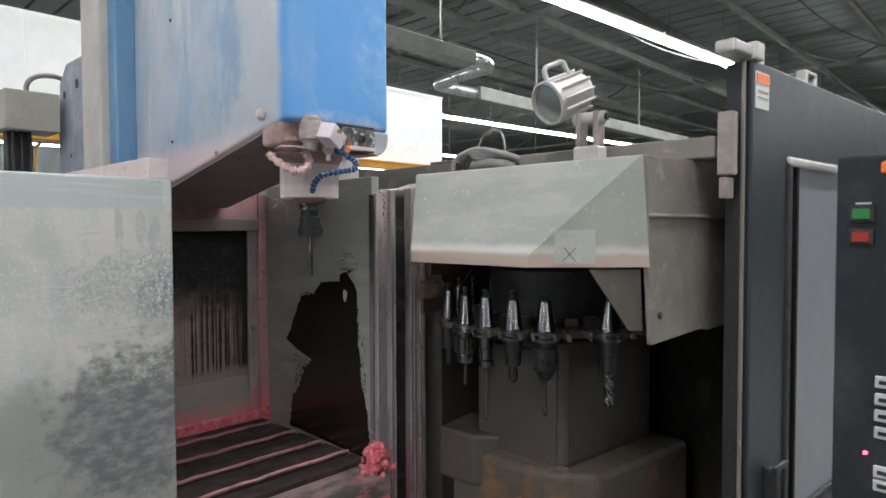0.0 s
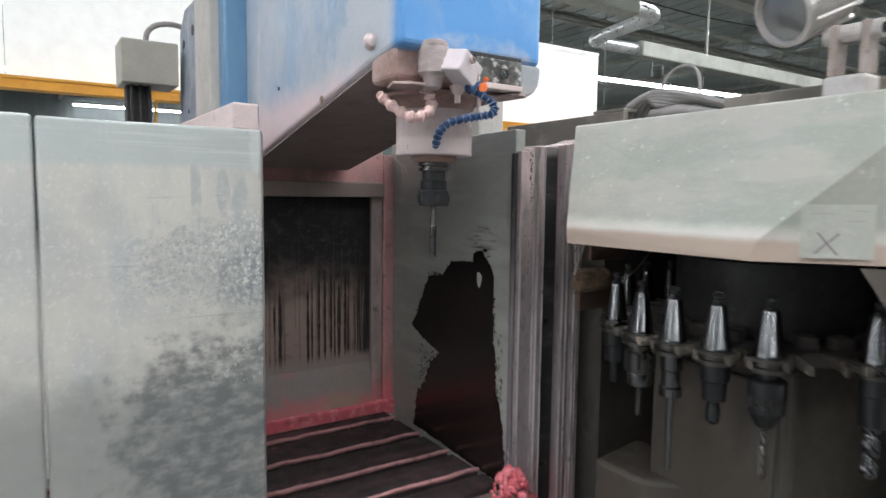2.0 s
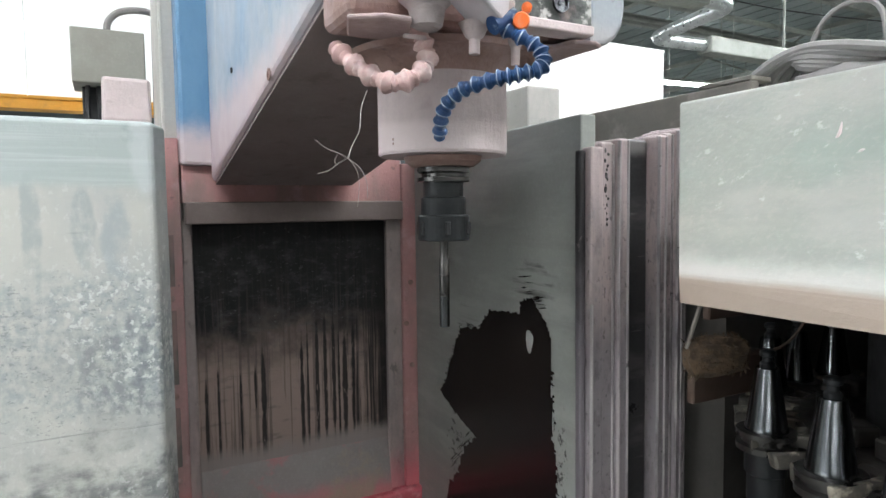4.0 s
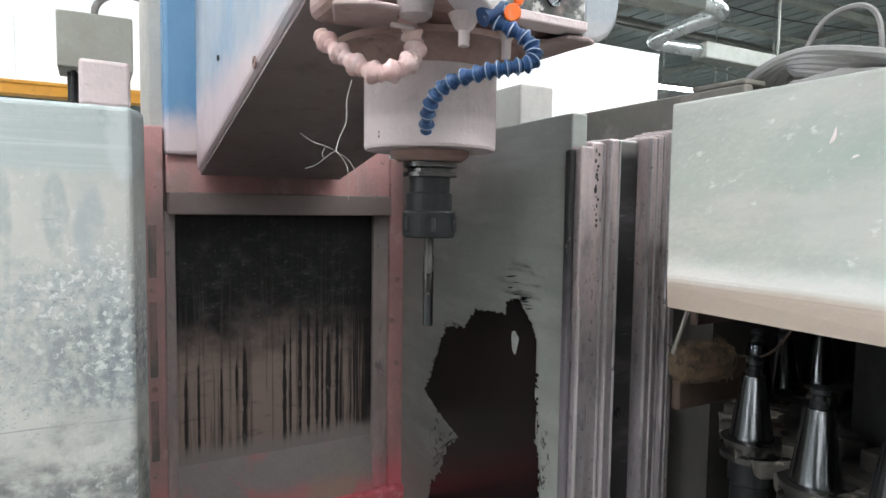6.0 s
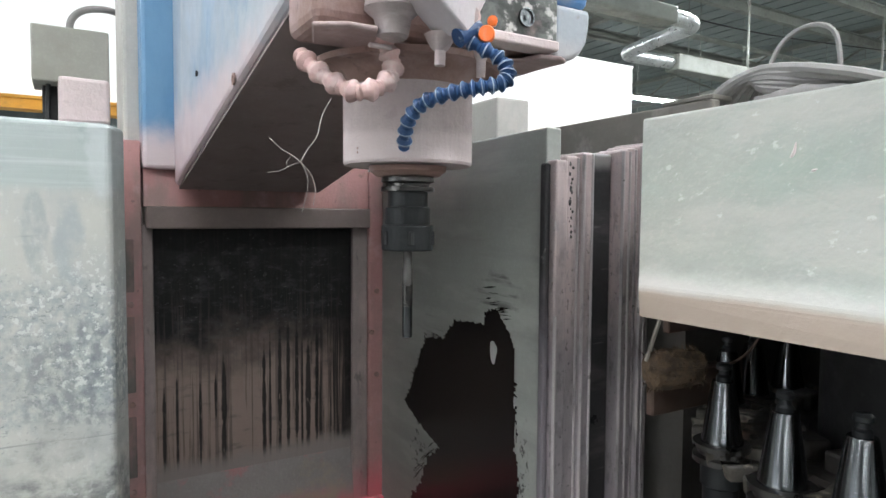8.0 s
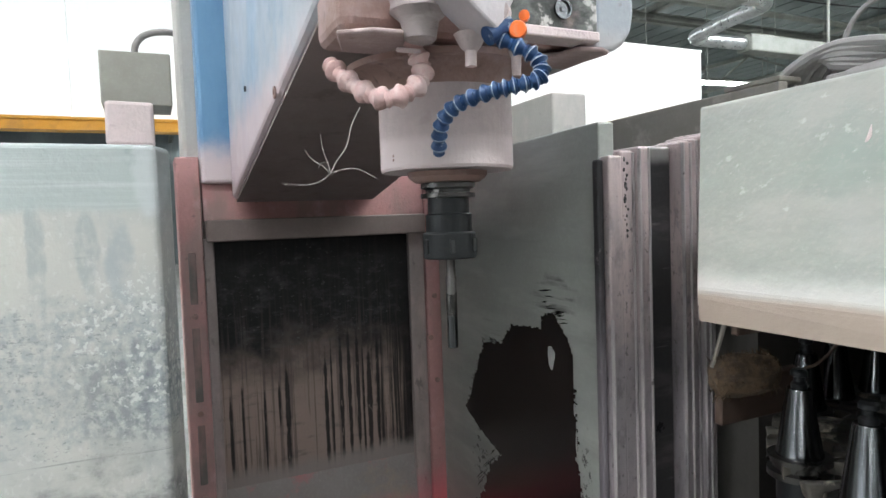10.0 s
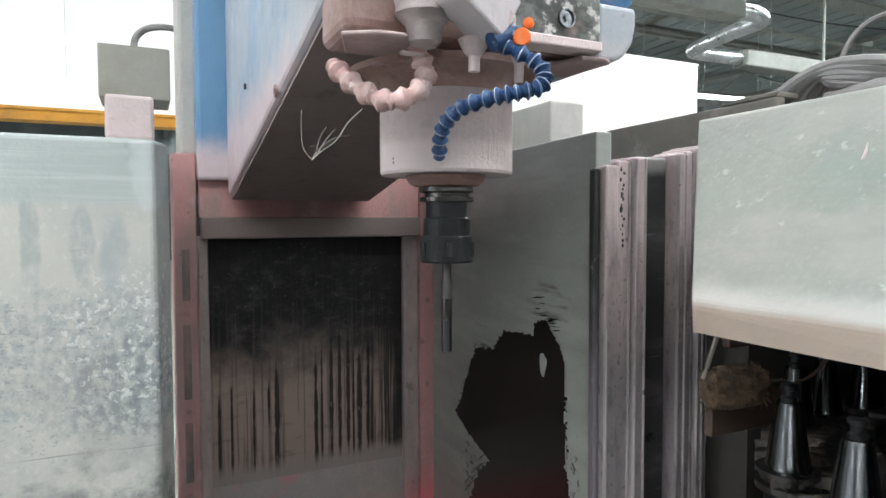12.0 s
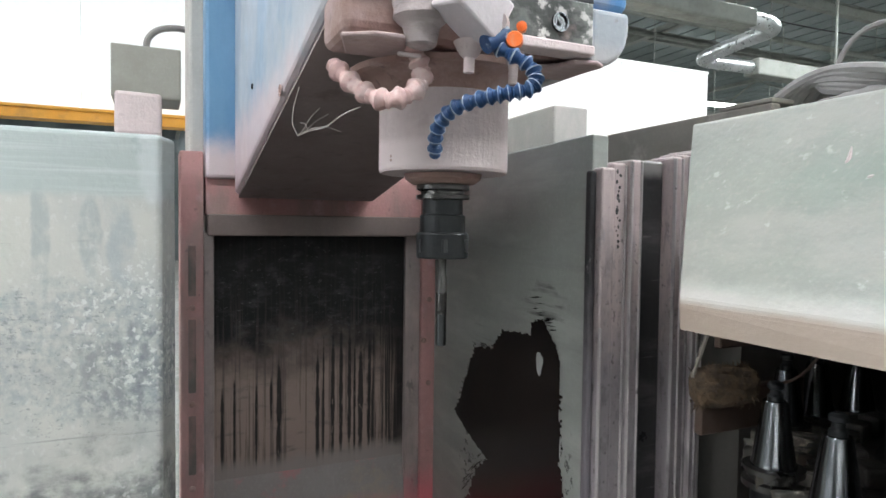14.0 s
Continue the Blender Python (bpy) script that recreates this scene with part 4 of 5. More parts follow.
part("nose_ring", lathe([(0.046, 1.509), (0.0445, 1.503), (0.037, 1.4975), (0.02, 1.4975)], sp, 48), M_dustdark, hd, "brown nose ring", True)
for dx, dy, z in ((0.7575, 1.321, 1.632), (0.7575, 1.092, 1.706), (0.7575, 1.592, 1.69), (0.7575, 1.592, 2.047)):
    part("screw_hole", lathe([(0.0085 if z < 1.68 else 0.005, 0), (0.0085 if z < 1.68 else 0.005, 0.002), (0.005, 0.0022), (0.0045, 0.0005), (0, 0.0005)], Matrix.Translation((dx, dy, z)) @ Matrix.Rotation(radians(-90), 4, "Y"), 14), M_dustdark if z < 1.68 else M_rubber, hd)
part("dust_knob", roughen(lathe([(0.016, 0), (0.015, 0.008), (0.009, 0.014), (0, 0.016)], Matrix.Translation((0.757, 1.085, 1.708)) @ Matrix.Rotation(radians(-90), 4, "Y"), 14), 0.002, 80), M_dust, hd, "dust-caked knob")

# tool in the spindle
tool = thing("spindle_tool", "black collet holder with a steel end mill in the spindle", "tool holder", (SX, SY, 1.31))
part("flange", lathe([(0.02, 1.4975), (0.031, 1.4965), (0.0315, 1.491), (0.0255, 1.489), (0.0255, 1.4855), (0.0315, 1.4845), (0.0315, 1.480), (0.025, 1.479)], sp, 40), M_dullsteel, tool, "grooved steel flange", True)
part("holder_body", lathe([(0.0238, 1.480), (0.0238, 1.462), (0.0268, 1.4605), (0.0268, 1.441), (0.024, 1.4405)], sp, 40), M_black_ox, tool)
part("collet_nut", lathe([(0.024, 1.4415), (0.0300, 1.4405), (0.0308, 1.4385), (0.0308, 1.4125), (0.0296, 1.4105), (0.010, 1.4105), (0.0064, 1.412)], sp, 40), M_black_ox, tool, "black clamping nut")
for k in range(6):
    a = radians(60 * k + 10)
    part("nut_slot", box(SX + 0.0303 * math.cos(a) - 0.003, SX + 0.0303 * math.cos(a) + 0.003, SY + 0.0303 * math.sin(a) - 0.003, SY + 0.0303 * math.sin(a) + 0.003, 1.4175, 1.4335, 0.001, 1), M_rubber, tool)
part("shank", lathe([(0.0052, 1.413), (0.0052, 1.390), (0.0063, 1.388), (0.0063, 1.345), (0.006, 1.343)], sp, 20), M_dullsteel, tool, "", True)
part("cutting_end", lathe([(0.0061, 1.3445), (0.0061, 1.31), (0.0056, 1.3065), (0, 1.3060)], sp, 20), M_steel, tool, "bright worn cutting end", True)


def segment_hose(points, count, r, material, name, label, rim=None):
    """A ball-jointed hose: a row of flared segments threaded on a line."""
    hose = thing(name, label, "coolant hose", points[0], "coolant hoses")
    pts = smooth_path(points, count + 1)
    for a, b in zip(pts, pts[1:]):
        d = b - a
        m = Matrix.Translation(a) @ d.to_track_quat("Z", "Y").to_matrix().to_4x4()
        h = d.length
        part("segment", lathe([(r * 0.5, -h * 0.12), (r * 0.85, h * 0.04), (r * 1.04, h * 0.24), (r * 1.0, h * 0.34), (r * 0.74, h * 0.52), (r * 0.62, h * 0.72), (r * 0.78, h * 0.9), (r * 0.6, h * 1.05)], m, 14), material, hose, "", True)
        if rim:
            part("worn_rim", lathe([(r * 0.9, h * 0.22), (r * 1.06, h * 0.24), (r * 1.06, h * 0.33), (r * 0.9, h * 0.35)], m, 14), rim, hose, "dusty worn rim", True)
    return hose


segment_hose([(0.893, 0.957, 1.618), (0.918, 0.936, 1.598), (0.917, 0.928, 1.578), (0.895, 0.935, 1.571), (0.878, 0.951, 1.568), (0.862, 0.985, 1.562), (0.857, 1.012, 1.546), (0.866, 1.038, 1.522)], 19, 0.0080, M_bluehose, "blue_coolant_hose", "blue segmented coolant hose with an orange valve", M_hoserim)
vt = thing("hose_valve", "orange round valve knob on the blue hose", "valve", (0.905, 0.95, 1.627))
part("valve_body", lathe([(0.009, -0.02), (0.009, 0.006), (0.006, 0.008)], Matrix.Translation((0.897, 0.955, 1.628)) @ Matrix.Rotation(radians(60), 4, "Y"), 16), M_bluehose, vt, "blue valve body", True)
part("knob", lathe([(0.0075, 0), (0.0082, 0.003), (0.0082, 0.010), (0.007, 0.012), (0, 0.012)], Matrix.Translation((0.910, 0.952, 1.624)) @ look((0, 0, 0), (0.6, 0.9, 0.1)), 20), M_orange, vt, "orange knob", True)
part("pipe_stub", roughen(lathe([(0.008, -0.02), (0.009, 0), (0.0075, 0.012), (0, 0.013)], Matrix.Translation((0.897, 0.958, 1.641)) @ look((0, 0, 0), (0.6, 0.9, 0.1)), 12), 0.001, 80), M_dust, vt, "pink dusty stub")
part("end_knob", lathe([(0.005, 0), (0.005, 0.008), (0, 0.009)], Matrix.Translation((0.921, 0.958, 1.640)) @ look((0, 0, 0), (0.6, 0.9, 0.1)), 12), M_orange, vt, "small orange stud")
segment_hose([(0.834, 1.012, 1.650), (0.833, 1.016, 1.622), (0.842, 1.014, 1.602), (0.832, 1.006, 1.581), (0.805, 1.008, 1.568), (0.788, 1.028, 1.577), (0.774, 1.053, 1.596), (0.766, 1.073, 1.613)], 10, 0.0112, M_pinkhose, "dusty_coolant_hose", "segmented coolant hose thickly caked with pink dust")
fit_ = thing("hose_fitting", "dust-caked hose elbow fitting under the head", "hose fitting", (0.85, 1.0, 1.66))
part("elbow", roughen(lathe([(0.011, 1.608), (0.0150, 1.611), (0.0165, 1.619), (0.0185, 1.627), (0.0235, 1.6315), (0.0272, 1.635), (0.0262, 1.643), (0.0280, 1.650), (0.0263, 1.657), (0.0282, 1.664), (0.0265, 1.671), (0.0280, 1.679), (0.0265, 1.688), (0.018, 1.692)], Matrix.Translation((0.831, 0.994, 0.011)), 30), 0.0015, 60), M_fitting, fit_, "wrinkled grey-brown sleeve", True)
part("plug", roughen(lathe([(0.010, 0), (0.010, 0.01), (0.008, 0.022), (0, 0.024)], Matrix.Translation((0.834, 0.99, 1.686)) @ look((0, 0, 0), (-0.7, 0.7, -0.2)), 14), 0.0015, 60), M_dust, fit_, "", True)
part("tie_end", box(0.812, 0.836, 1.004, 1.009, 1.612, 1.616, 0.001, 1), M_dust, fit_)
nb = thing("nozzle_block", "dusty pale metal nozzle block tilted under the head", "nozzle block", (0.87, 0.95, 1.65))
bm = box(-0.029, 0.029, -0.022, 0.022, -0.021, 0.021, 0.003)
bm.transform(Matrix.Translation((0.868, 0.960, 1.654)) @ Matrix.Rotation(radians(28), 4, "Y") @ Matrix.Rotation(radians(18), 4, "Z"))
part("block", bm, M_block, nb)
part("block_screw", lathe([(0.006, 0), (0.006, 0.004), (0.003, 0.004), (0.003, 0.001), (0, 0.001)], Matrix.Translation((0.873, 0.934, 1.664)) @ Matrix.Rotation(radians(90), 4, "X"), 12), M_dustdark, nb)
part("nozzle_tip", roughen(lathe([(0.016, 0), (0.010, -0.012), (0.0055, -0.016), (0.005, -0.030), (0, -0.030)], Matrix.Translation((0.878, 0.985, 1.628)), 14), 0.001, 80), M_dust, nb, "", True)
part("nozzle_tip", roughen(lathe([(0.012, 0), (0.009, -0.010), (0.005, -0.016), (0.0045, -0.034), (0, -0.034)], Matrix.Translation((0.937, 1.0, 1.630)), 14), 0.001, 80), M_dust, nb, "", True)

# ---- tool changer ----
cv = thing("changer_cover", "cream-green sheet steel hood over the tool changer", "machine cover", (1.4, 0.7, 1.59))
V = {"tl": (1.269, 1.078, 1.592), "tr": (1.250, 0.345, 1.592), "bl": (1.110, 0.935, 1.341), "bm": (1.110, 0.557, 1.341), "fl": (1.111, 0.938, 1.371), "fm": (1.114, 0.550, 1.371), "br": (1.252, 0.328, 1.344), "tbl": (1.72, 1.078, 1.598), "tbr": (1.72, 0.345, 1.598), "bbl": (1.6, 0.96, 1.341)}


def sheet(faces, thick, inset=0.0):
    bm = bmesh.new()
    vs = {}
    for f in faces:
        for k in f:
            if k not in vs:
                vs[k] = bm.verts.new(k if isinstance(k, tuple) else V[k])
        bm.faces.new([vs[k] for k in f])
    bmesh.ops.recalc_face_normals(bm, faces=bm.faces)
    es = [e for e in bm.edges if {tuple(round(c, 3) for c in v.co) for v in e.verts} in ({V["tl"], V["tr"]}, {V["fl"], V["fm"]})]
    bmesh.ops.bevel(bm, geom=es, offset=0.006, segments=3, profile=0.5, affect="EDGES")
    bmesh.ops.solidify(bm, geom=list(bm.faces), thickness=thick)
    return bm


part("hood", sheet((("tl", "tr", "fm", "fl"), ("fl", "fm", "bm", "bl"), ("tr", "bm", "fm"), ("tr", "br", "bm"), ("tl", "tbl", "tbr", "tr"), ("tl", "fl", "bl"), ("tl", "bl", "bbl", "tbl")), 0.003), M_cover, cv)
part("bottom_lip", prism([(1.1135, 1.3425), (1.150, 1.3425), (1.150, 1.3405), (1.1135, 1.3405)], "y", 0.557, 0.93, 0.0006, 1), M_cover, cv, "dusty folded lip")
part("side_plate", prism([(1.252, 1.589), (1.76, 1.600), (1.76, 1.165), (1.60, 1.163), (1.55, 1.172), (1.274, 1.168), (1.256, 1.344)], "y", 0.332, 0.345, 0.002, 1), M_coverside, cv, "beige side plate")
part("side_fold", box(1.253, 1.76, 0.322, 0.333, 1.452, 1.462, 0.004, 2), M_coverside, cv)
bm = bmesh.new()
g0 = [bm.verts.new(p) for p in ((1.185, 0.440, 1.338), (1.256, 0.352, 1.338), (1.268, 0.352, 1.20), (1.248, 0.375, 1.20))]
bm.faces.new(g0)
bmesh.ops.solidify(bm, geom=list(bm.faces), thickness=0.004)
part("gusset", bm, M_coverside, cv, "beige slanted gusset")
part("plate_screw", lathe([(0.008, 0), (0.008, 0.004), (0.005, 0.006), (0, 0.006)], Matrix.Translation((1.31, 0.332, 1.232)) @ Matrix.Rotation(radians(90), 4, "X"), 12), M_dullsteel, cv)
for c0, pts in (((1.2155, 0.829, 1.519), ((-0.004, 0.012, -0.014), (-0.001, 0.004, -0.009), (0.0, -0.001, 0.0), (0.004, -0.002, 0.012))), ((1.203, 0.80, 1.497), ((0, 0.004, 0), (0.001, 0, 0.002), (0.002, -0.005, 0.003)))):
    part("scratch", sweep([(c0[0] + p[0] * 0.6 - 0.0005, c0[1] + p[1], c0[2] + p[2]) for p in pts], lambda u: 0.0004 + 0.0016 * math.sin(math.pi * min(1, 1.2 * (1 - u))), 16, 6), M_dust, cv, "pale scratch")
# paper label with a hand-drawn cross, on the slanted corner face
n1, n2, n3 = Vector(V["tr"]), Vector(V["br"]), Vector(V["bm"])
fx = (n2 - n3).normalized()
fn = (n2 - n3).cross(n1 - n3).normalized()
if fn.x > 0:
    fn = -fn
fy = fn.cross(fx)
if fy.z < 0:
    fy = -fy


def on_face(u, v, off):
    return n3 + fx * u + fy * v + fn * off


def face_quad(pts, off):
    bm = bmesh.new()
    a = [bm.verts.new(on_face(u, v, off)) for u, v in pts]
    b = [bm.verts.new(on_face(u, v, off + 0.0008)) for u, v in pts]
    bm.faces.new(a)
    bm.faces.new(b)
    for i in range(len(pts)):
        j = (i + 1) % len(pts)
        bm.faces.new((a[i], a[j], b[j], b[i]))
    return bm


lab = thing("paper_label", "faded pale paper label with a pen cross on the hood", "label", on_face(0.12, 0.04, 0.004))
part("paper", face_quad([(0.064, 0.008), (0.154, 0.008), (0.154, 0.084), (0.064, 0.084)], 0.0035), M_paper, lab)
for p in ([(0.080, 0.014), (0.082, 0.0135), (0.113, 0.043), (0.111, 0.0435)], [(0.109, 0.013), (0.111, 0.0135), (0.086, 0.045), (0.084, 0.0445)]):
    part("pen_stroke", face_quad(p, 0.0045), M_redink, lab)
for v, u0, u1 in ((0.070, 0.075, 0.105), (0.060, 0.118, 0.142), (0.074, 0.128, 0.145)):
    part("print_line", face_quad([(u0, v), (u1, v), (u1, v + 0.0015), (u0, v + 0.0015)], 0.0045), M_ink, lab)

# enclosure round the carousel; its near-black parts hold the shade in their colour
solid("changer_back_wall", box(1.88, 1.90, 0.20, 1.12, FLOOR, 1.6), M_inner, "back wall of the tool changer, coloured near-black for shade", "guard")
solid("changer_far_wall", box(1.40, 1.88, 1.10, 1.118, FLOOR, 1.585), M_brownwall, "dark brown side wall of the tool changer", "guard")
# unseen roof, added to keep light off the carousel
solid("changer_roof", box(1.40, 1.86, 0.36, 1.06, 1.36, 1.38), M_inner, "unseen inner roof of the tool changer, coloured near-black for shade", "guard")
solid("changer_floor", box(1.25, 1.88, 0.25, 1.10, 0.30, 0.34), M_inner, "tray under the tool changer, coloured near-black for shade", "tray")
CX, CY, CR = 1.488, 0.735, 0.306
ca = thing("tool_carousel", "oily round tool carousel with pale gripper fingers", "tool carousel", (CX, CY, 1.17))
cm = Matrix.Translation((CX, CY, 0))
part("disc", lathe([(0.0, 1.176), (0.255, 1.176), (0.262, 1.172), (0.262, 1.156), (0.255, 1.152), (0.0, 1.152)], cm, 64), M_disc, ca)
# drum coloured black for the shade under the hood
part("hub_drum", lathe([(0.17, 1.32), (0.18, 1.315), (0.18, 1.177), (0.19, 1.1765)], cm, 48), M_rubber, ca, "dark hub drum", True)
for k in range(24):
    a = radians(15 * k)
    for s in (-1, 1):
        bm = prism([(0.225, 0.012 * s), (0.262, 0.034 * s), (0.305, 0.037 * s), (0.328, 0.030 * s), (0.330, 0.021 * s), (0.306, 0.026 * s), (0.272, 0.022 * s), (0.245, 0.004 * s)], "z", 1.158, 1.176, 0.003, 2)
        roughen(bm, 0.004, 55)
        bm.transform(cm @ Matrix.Rotation(a, 4, "Z"))
        part("gripper_finger", bm, M_finger, ca)
    bm = box(0.205, 0.235, -0.018, 0.018, 1.176, 1.2, 0.004)
    bm.transform(cm @ Matrix.Rotation(a, 4, "Z"))
    part("finger_clamp", bm, M_disc, ca)


def held_tool(angle, lower, label):
    """A taper holder standing in a carousel pocket; lower: parts hung under the flange as (name, profile, material, label)."""
    x, y = CX + CR * math.cos(radians(angle)), CY + CR * math.sin(radians(angle))
    t = thing("tool_holder", label, "tool holder", (x, y, 1.17), "tools in the carousel")
    m = Matrix.Translation((x, y, 1.175))
    part("taper", lathe([(0.0245, 0.002), (0.0245, 0.006), (0.0235, 0.008), (0.0135, 0.076), (0.0125, 0.078), (0.008, 0.078)], m, 32), M_steel, t, "ground steel taper", True)
    part("pull_stud", lathe([(0.0085, 0.077), (0.0085, 0.083), (0.006, 0.086), (0.006, 0.091), (0.009, 0.0925), (0.009, 0.097), (0.006, 0.100), (0, 0.100)], m, 20), M_black_ox, t, "dark pull stud", True)
    part("flange", lathe([(0.022, 0.003), (0.0335, 0.002), (0.0335, -0.004), (0.0275, -0.006), (0.0275, -0.012), (0.0335, -0.014), (0.0335, -0.021), (0.024, -0.022)], m, 36), M_dullsteel, t, "grooved flange", True)
    for name, prof, mt, lb in lower:
        part(name, lathe(prof, m, 28), mt, t, lb, True)
    return t


def fluted(x, y, z0, z1, r, mt, parent, name, turns):
    bm = bmesh.new()
    rings = []
    n = 40
    for i in range(n):
        z = z0 + (z1 - z0) * i / (n - 1)
        k1 = 1.0 if i < n - 4 else (n - 1 - i) / 4 + 0.05
        tw = turns * 2 * math.pi * i / n
        rings.append([bm.verts.new((x + k1 * q * math.cos(a + tw), y + k1 * q * math.sin(a + tw), z)) for a, q in ((2 * math.pi * k / 12, r * (0.5 if k % 6 in (0, 1) else 1.0)) for k in range(12))])
    for a, b in zip(rings, rings[1:]):
        for k in range(12):
            bm.faces.new((a[k], a[(k + 1) % 12], b[(k + 1) % 12], b[k]))
    bm.faces.new(rings[0])
    bm.faces.new(rings[-1])
    return part(name, bm, mt, parent)


body = [(0.024, -0.021), (0.024, -0.05), (0.021, -0.052)]
for ang in (45, 75, 90, 105, 330, 0):
    held_tool(ang, [("holder_body", body + [(0.02, -0.09), (0.0, -0.09)], M_black_ox, "")], "taper tool holder in shadow at the far side of the carousel")
held_tool(142, [("holder_body", body + [(0.021, -0.085), (0.0, -0.085)], M_black_ox, ""), ("cutter", [(0.009, -0.084), (0.009, -0.13), (0, -0.13)], M_black_ox, "")], "steel taper tool holder with a dark short cutter")
t2 = held_tool(165, [("holder_body", [(0.022, -0.021), (0.022, -0.034), (0.028, -0.036), (0.028, -0.072), (0.024, -0.076)], M_dullsteel, ""), ("collet_nut", [(0.024, -0.075), (0.025, -0.078), (0.022, -0.10), (0.014, -0.104), (0, -0.104)], M_steel, "bright collet nut"), ("cutter", [(0.005, -0.10), (0.005, -0.16), (0, -0.16)], M_dullsteel, "")], "steel taper holder with a bright slotted collet chuck")
x, y = CX + CR * math.cos(radians(165)), CY + CR * math.sin(radians(165))
for k in range(10):
    a = radians(36 * k)
    part("nut_slot", box(x + 0.0275 * math.cos(a) - 0.0025, x + 0.0275 * math.cos(a) + 0.0025, y + 0.0275 * math.sin(a) - 0.0025, y + 0.0275 * math.sin(a) + 0.0025, 1.110, 1.140, 0.0008, 1), M_black_ox, t2)
t3 = held_tool(180, [("holder_body", [(0.019, -0.021), (0.019, -0.05), (0.016, -0.053), (0.016, -0.08), (0.020, -0.084), (0.020, -0.098), (0.012, -0.102), (0, -0.102)], M_steel, ""), ("drill_shank", [(0.006, -0.10), (0.006, -0.15), (0.005, -0.235), (0, -0.24)], M_steel, "long slim drill")], "slim steel taper holder with a long drill")
t4 = held_tool(195, [("holder_body", body + [(0.019, -0.085), (0.012, -0.088), (0, -0.088)], M_black_ox, ""), ("boring_tip", [(0.008, -0.086), (0.012, -0.105), (0.011, -0.122), (0.006, -0.128), (0, -0.128)], M_black_ox, "dark boring tip")], "steel taper holder with a short dark boring tool")
t5 = held_tool(210, [("neck", [(0.017, -0.021), (0.017, -0.034), (0.02, -0.036)], M_black_ox, ""), ("drill_chuck", [(0.024, -0.034), (0.030, -0.038), (0.030, -0.062), (0.0285, -0.064), (0.0285, -0.090), (0.022, -0.098), (0.014, -0.115), (0, -0.116)], M_black_ox, "black keyed drill chuck")], "taper holder with a black drill chuck and twist drill")
x5, y5 = CX + CR * math.cos(radians(210)), CY + CR * math.sin(radians(210))
for k in range(16):
    a = radians(22.5 * k)
    part("chuck_rib", box(x5 + 0.0285 * math.cos(a) - 0.0015, x5 + 0.0285 * math.cos(a) + 0.0015, y5 + 0.0285 * math.sin(a) - 0.0015, y5 + 0.0285 * math.sin(a) + 0.0015, 1.094, 1.114), M_dullsteel, t5)
fluted(x5, y5, 1.066, 0.965, 0.0065, M_dullsteel, t5, "twist_drill", 3)
t6 = held_tool(240, [("holder_body", body + [(0.021, -0.10), (0.012, -0.104), (0, -0.104)], M_black_ox, "")], "taper holder with a bright fluted end mill")
fluted(CX + CR * math.cos(radians(240)), CY + CR * math.sin(radians(240)), 1.078, 0.985, 0.0125, M_steel, t6, "end_mill", 1.2)

# gearbox and base under the carousel
gb = thing("changer_gearbox", "oily beige gearbox casting under the tool carousel, darkened for shade", "gearbox", (1.55, 0.75, 0.8))
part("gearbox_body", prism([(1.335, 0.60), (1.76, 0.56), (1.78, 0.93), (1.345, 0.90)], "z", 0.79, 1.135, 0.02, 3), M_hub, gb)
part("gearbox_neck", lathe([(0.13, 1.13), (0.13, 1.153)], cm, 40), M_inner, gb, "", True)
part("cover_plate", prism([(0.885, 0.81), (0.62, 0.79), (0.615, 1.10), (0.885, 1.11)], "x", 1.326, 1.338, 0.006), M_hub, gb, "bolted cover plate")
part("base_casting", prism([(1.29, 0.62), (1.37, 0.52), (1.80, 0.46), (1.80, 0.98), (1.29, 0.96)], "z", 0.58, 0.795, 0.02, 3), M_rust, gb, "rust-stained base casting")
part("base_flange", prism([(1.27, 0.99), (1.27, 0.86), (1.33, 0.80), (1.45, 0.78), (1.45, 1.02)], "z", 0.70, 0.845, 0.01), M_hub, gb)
part("flange_rim", roughen(prism([(1.322, 0.905), (1.318, 0.60), (1.342, 0.585), (1.345, 0.905)], "z", 0.785, 0.806, 0.004), 0.002, 40), M_rust, gb, "rusty lower rim")
for y, z in ((0.865, 0.83), (0.64, 0.815), (0.865, 1.09), (0.64, 1.08), (0.75, 1.085)):
    part("bolt", lathe([(0.009, 0), (0.009, 0.005), (0.005, 0.007), (0, 0.007)], Matrix.Translation((1.3265, y, z)) @ Matrix.Rotation(radians(-90), 4, "Y"), 10), M_hub, gb)
solid("tray_pipe", sweep([(1.18, 0.72, 0.70), (1.26, 0.69, 0.70), (1.34, 0.66, 0.70)], 0.022, 8, 12), M_rust, "short rusty pipe stub on the base casting", "pipe", smooth=True)
br = thing("bristle_brush", "brown dusty bristle roll on a board below the hood", "brush", (1.30, 1.03, 1.27))
BR = Matrix.Translation((1.248, 1.0, 1.252)) @ Matrix.Rotation(radians(-24), 4, "Z") @ Matrix.Rotation(radians(86), 4, "Y")
part("bristle_roll", roughen(lathe([(0, -0.036), (0.016, -0.037), (0.024, -0.030), (0.027, -0.010), (0.025, 0.015), (0.023, 0.034), (0.017, 0.040), (0, 0.039)], BR, 40), 0.005, 70), M_brush, br)
rng = random.Random(17)
tufts = []
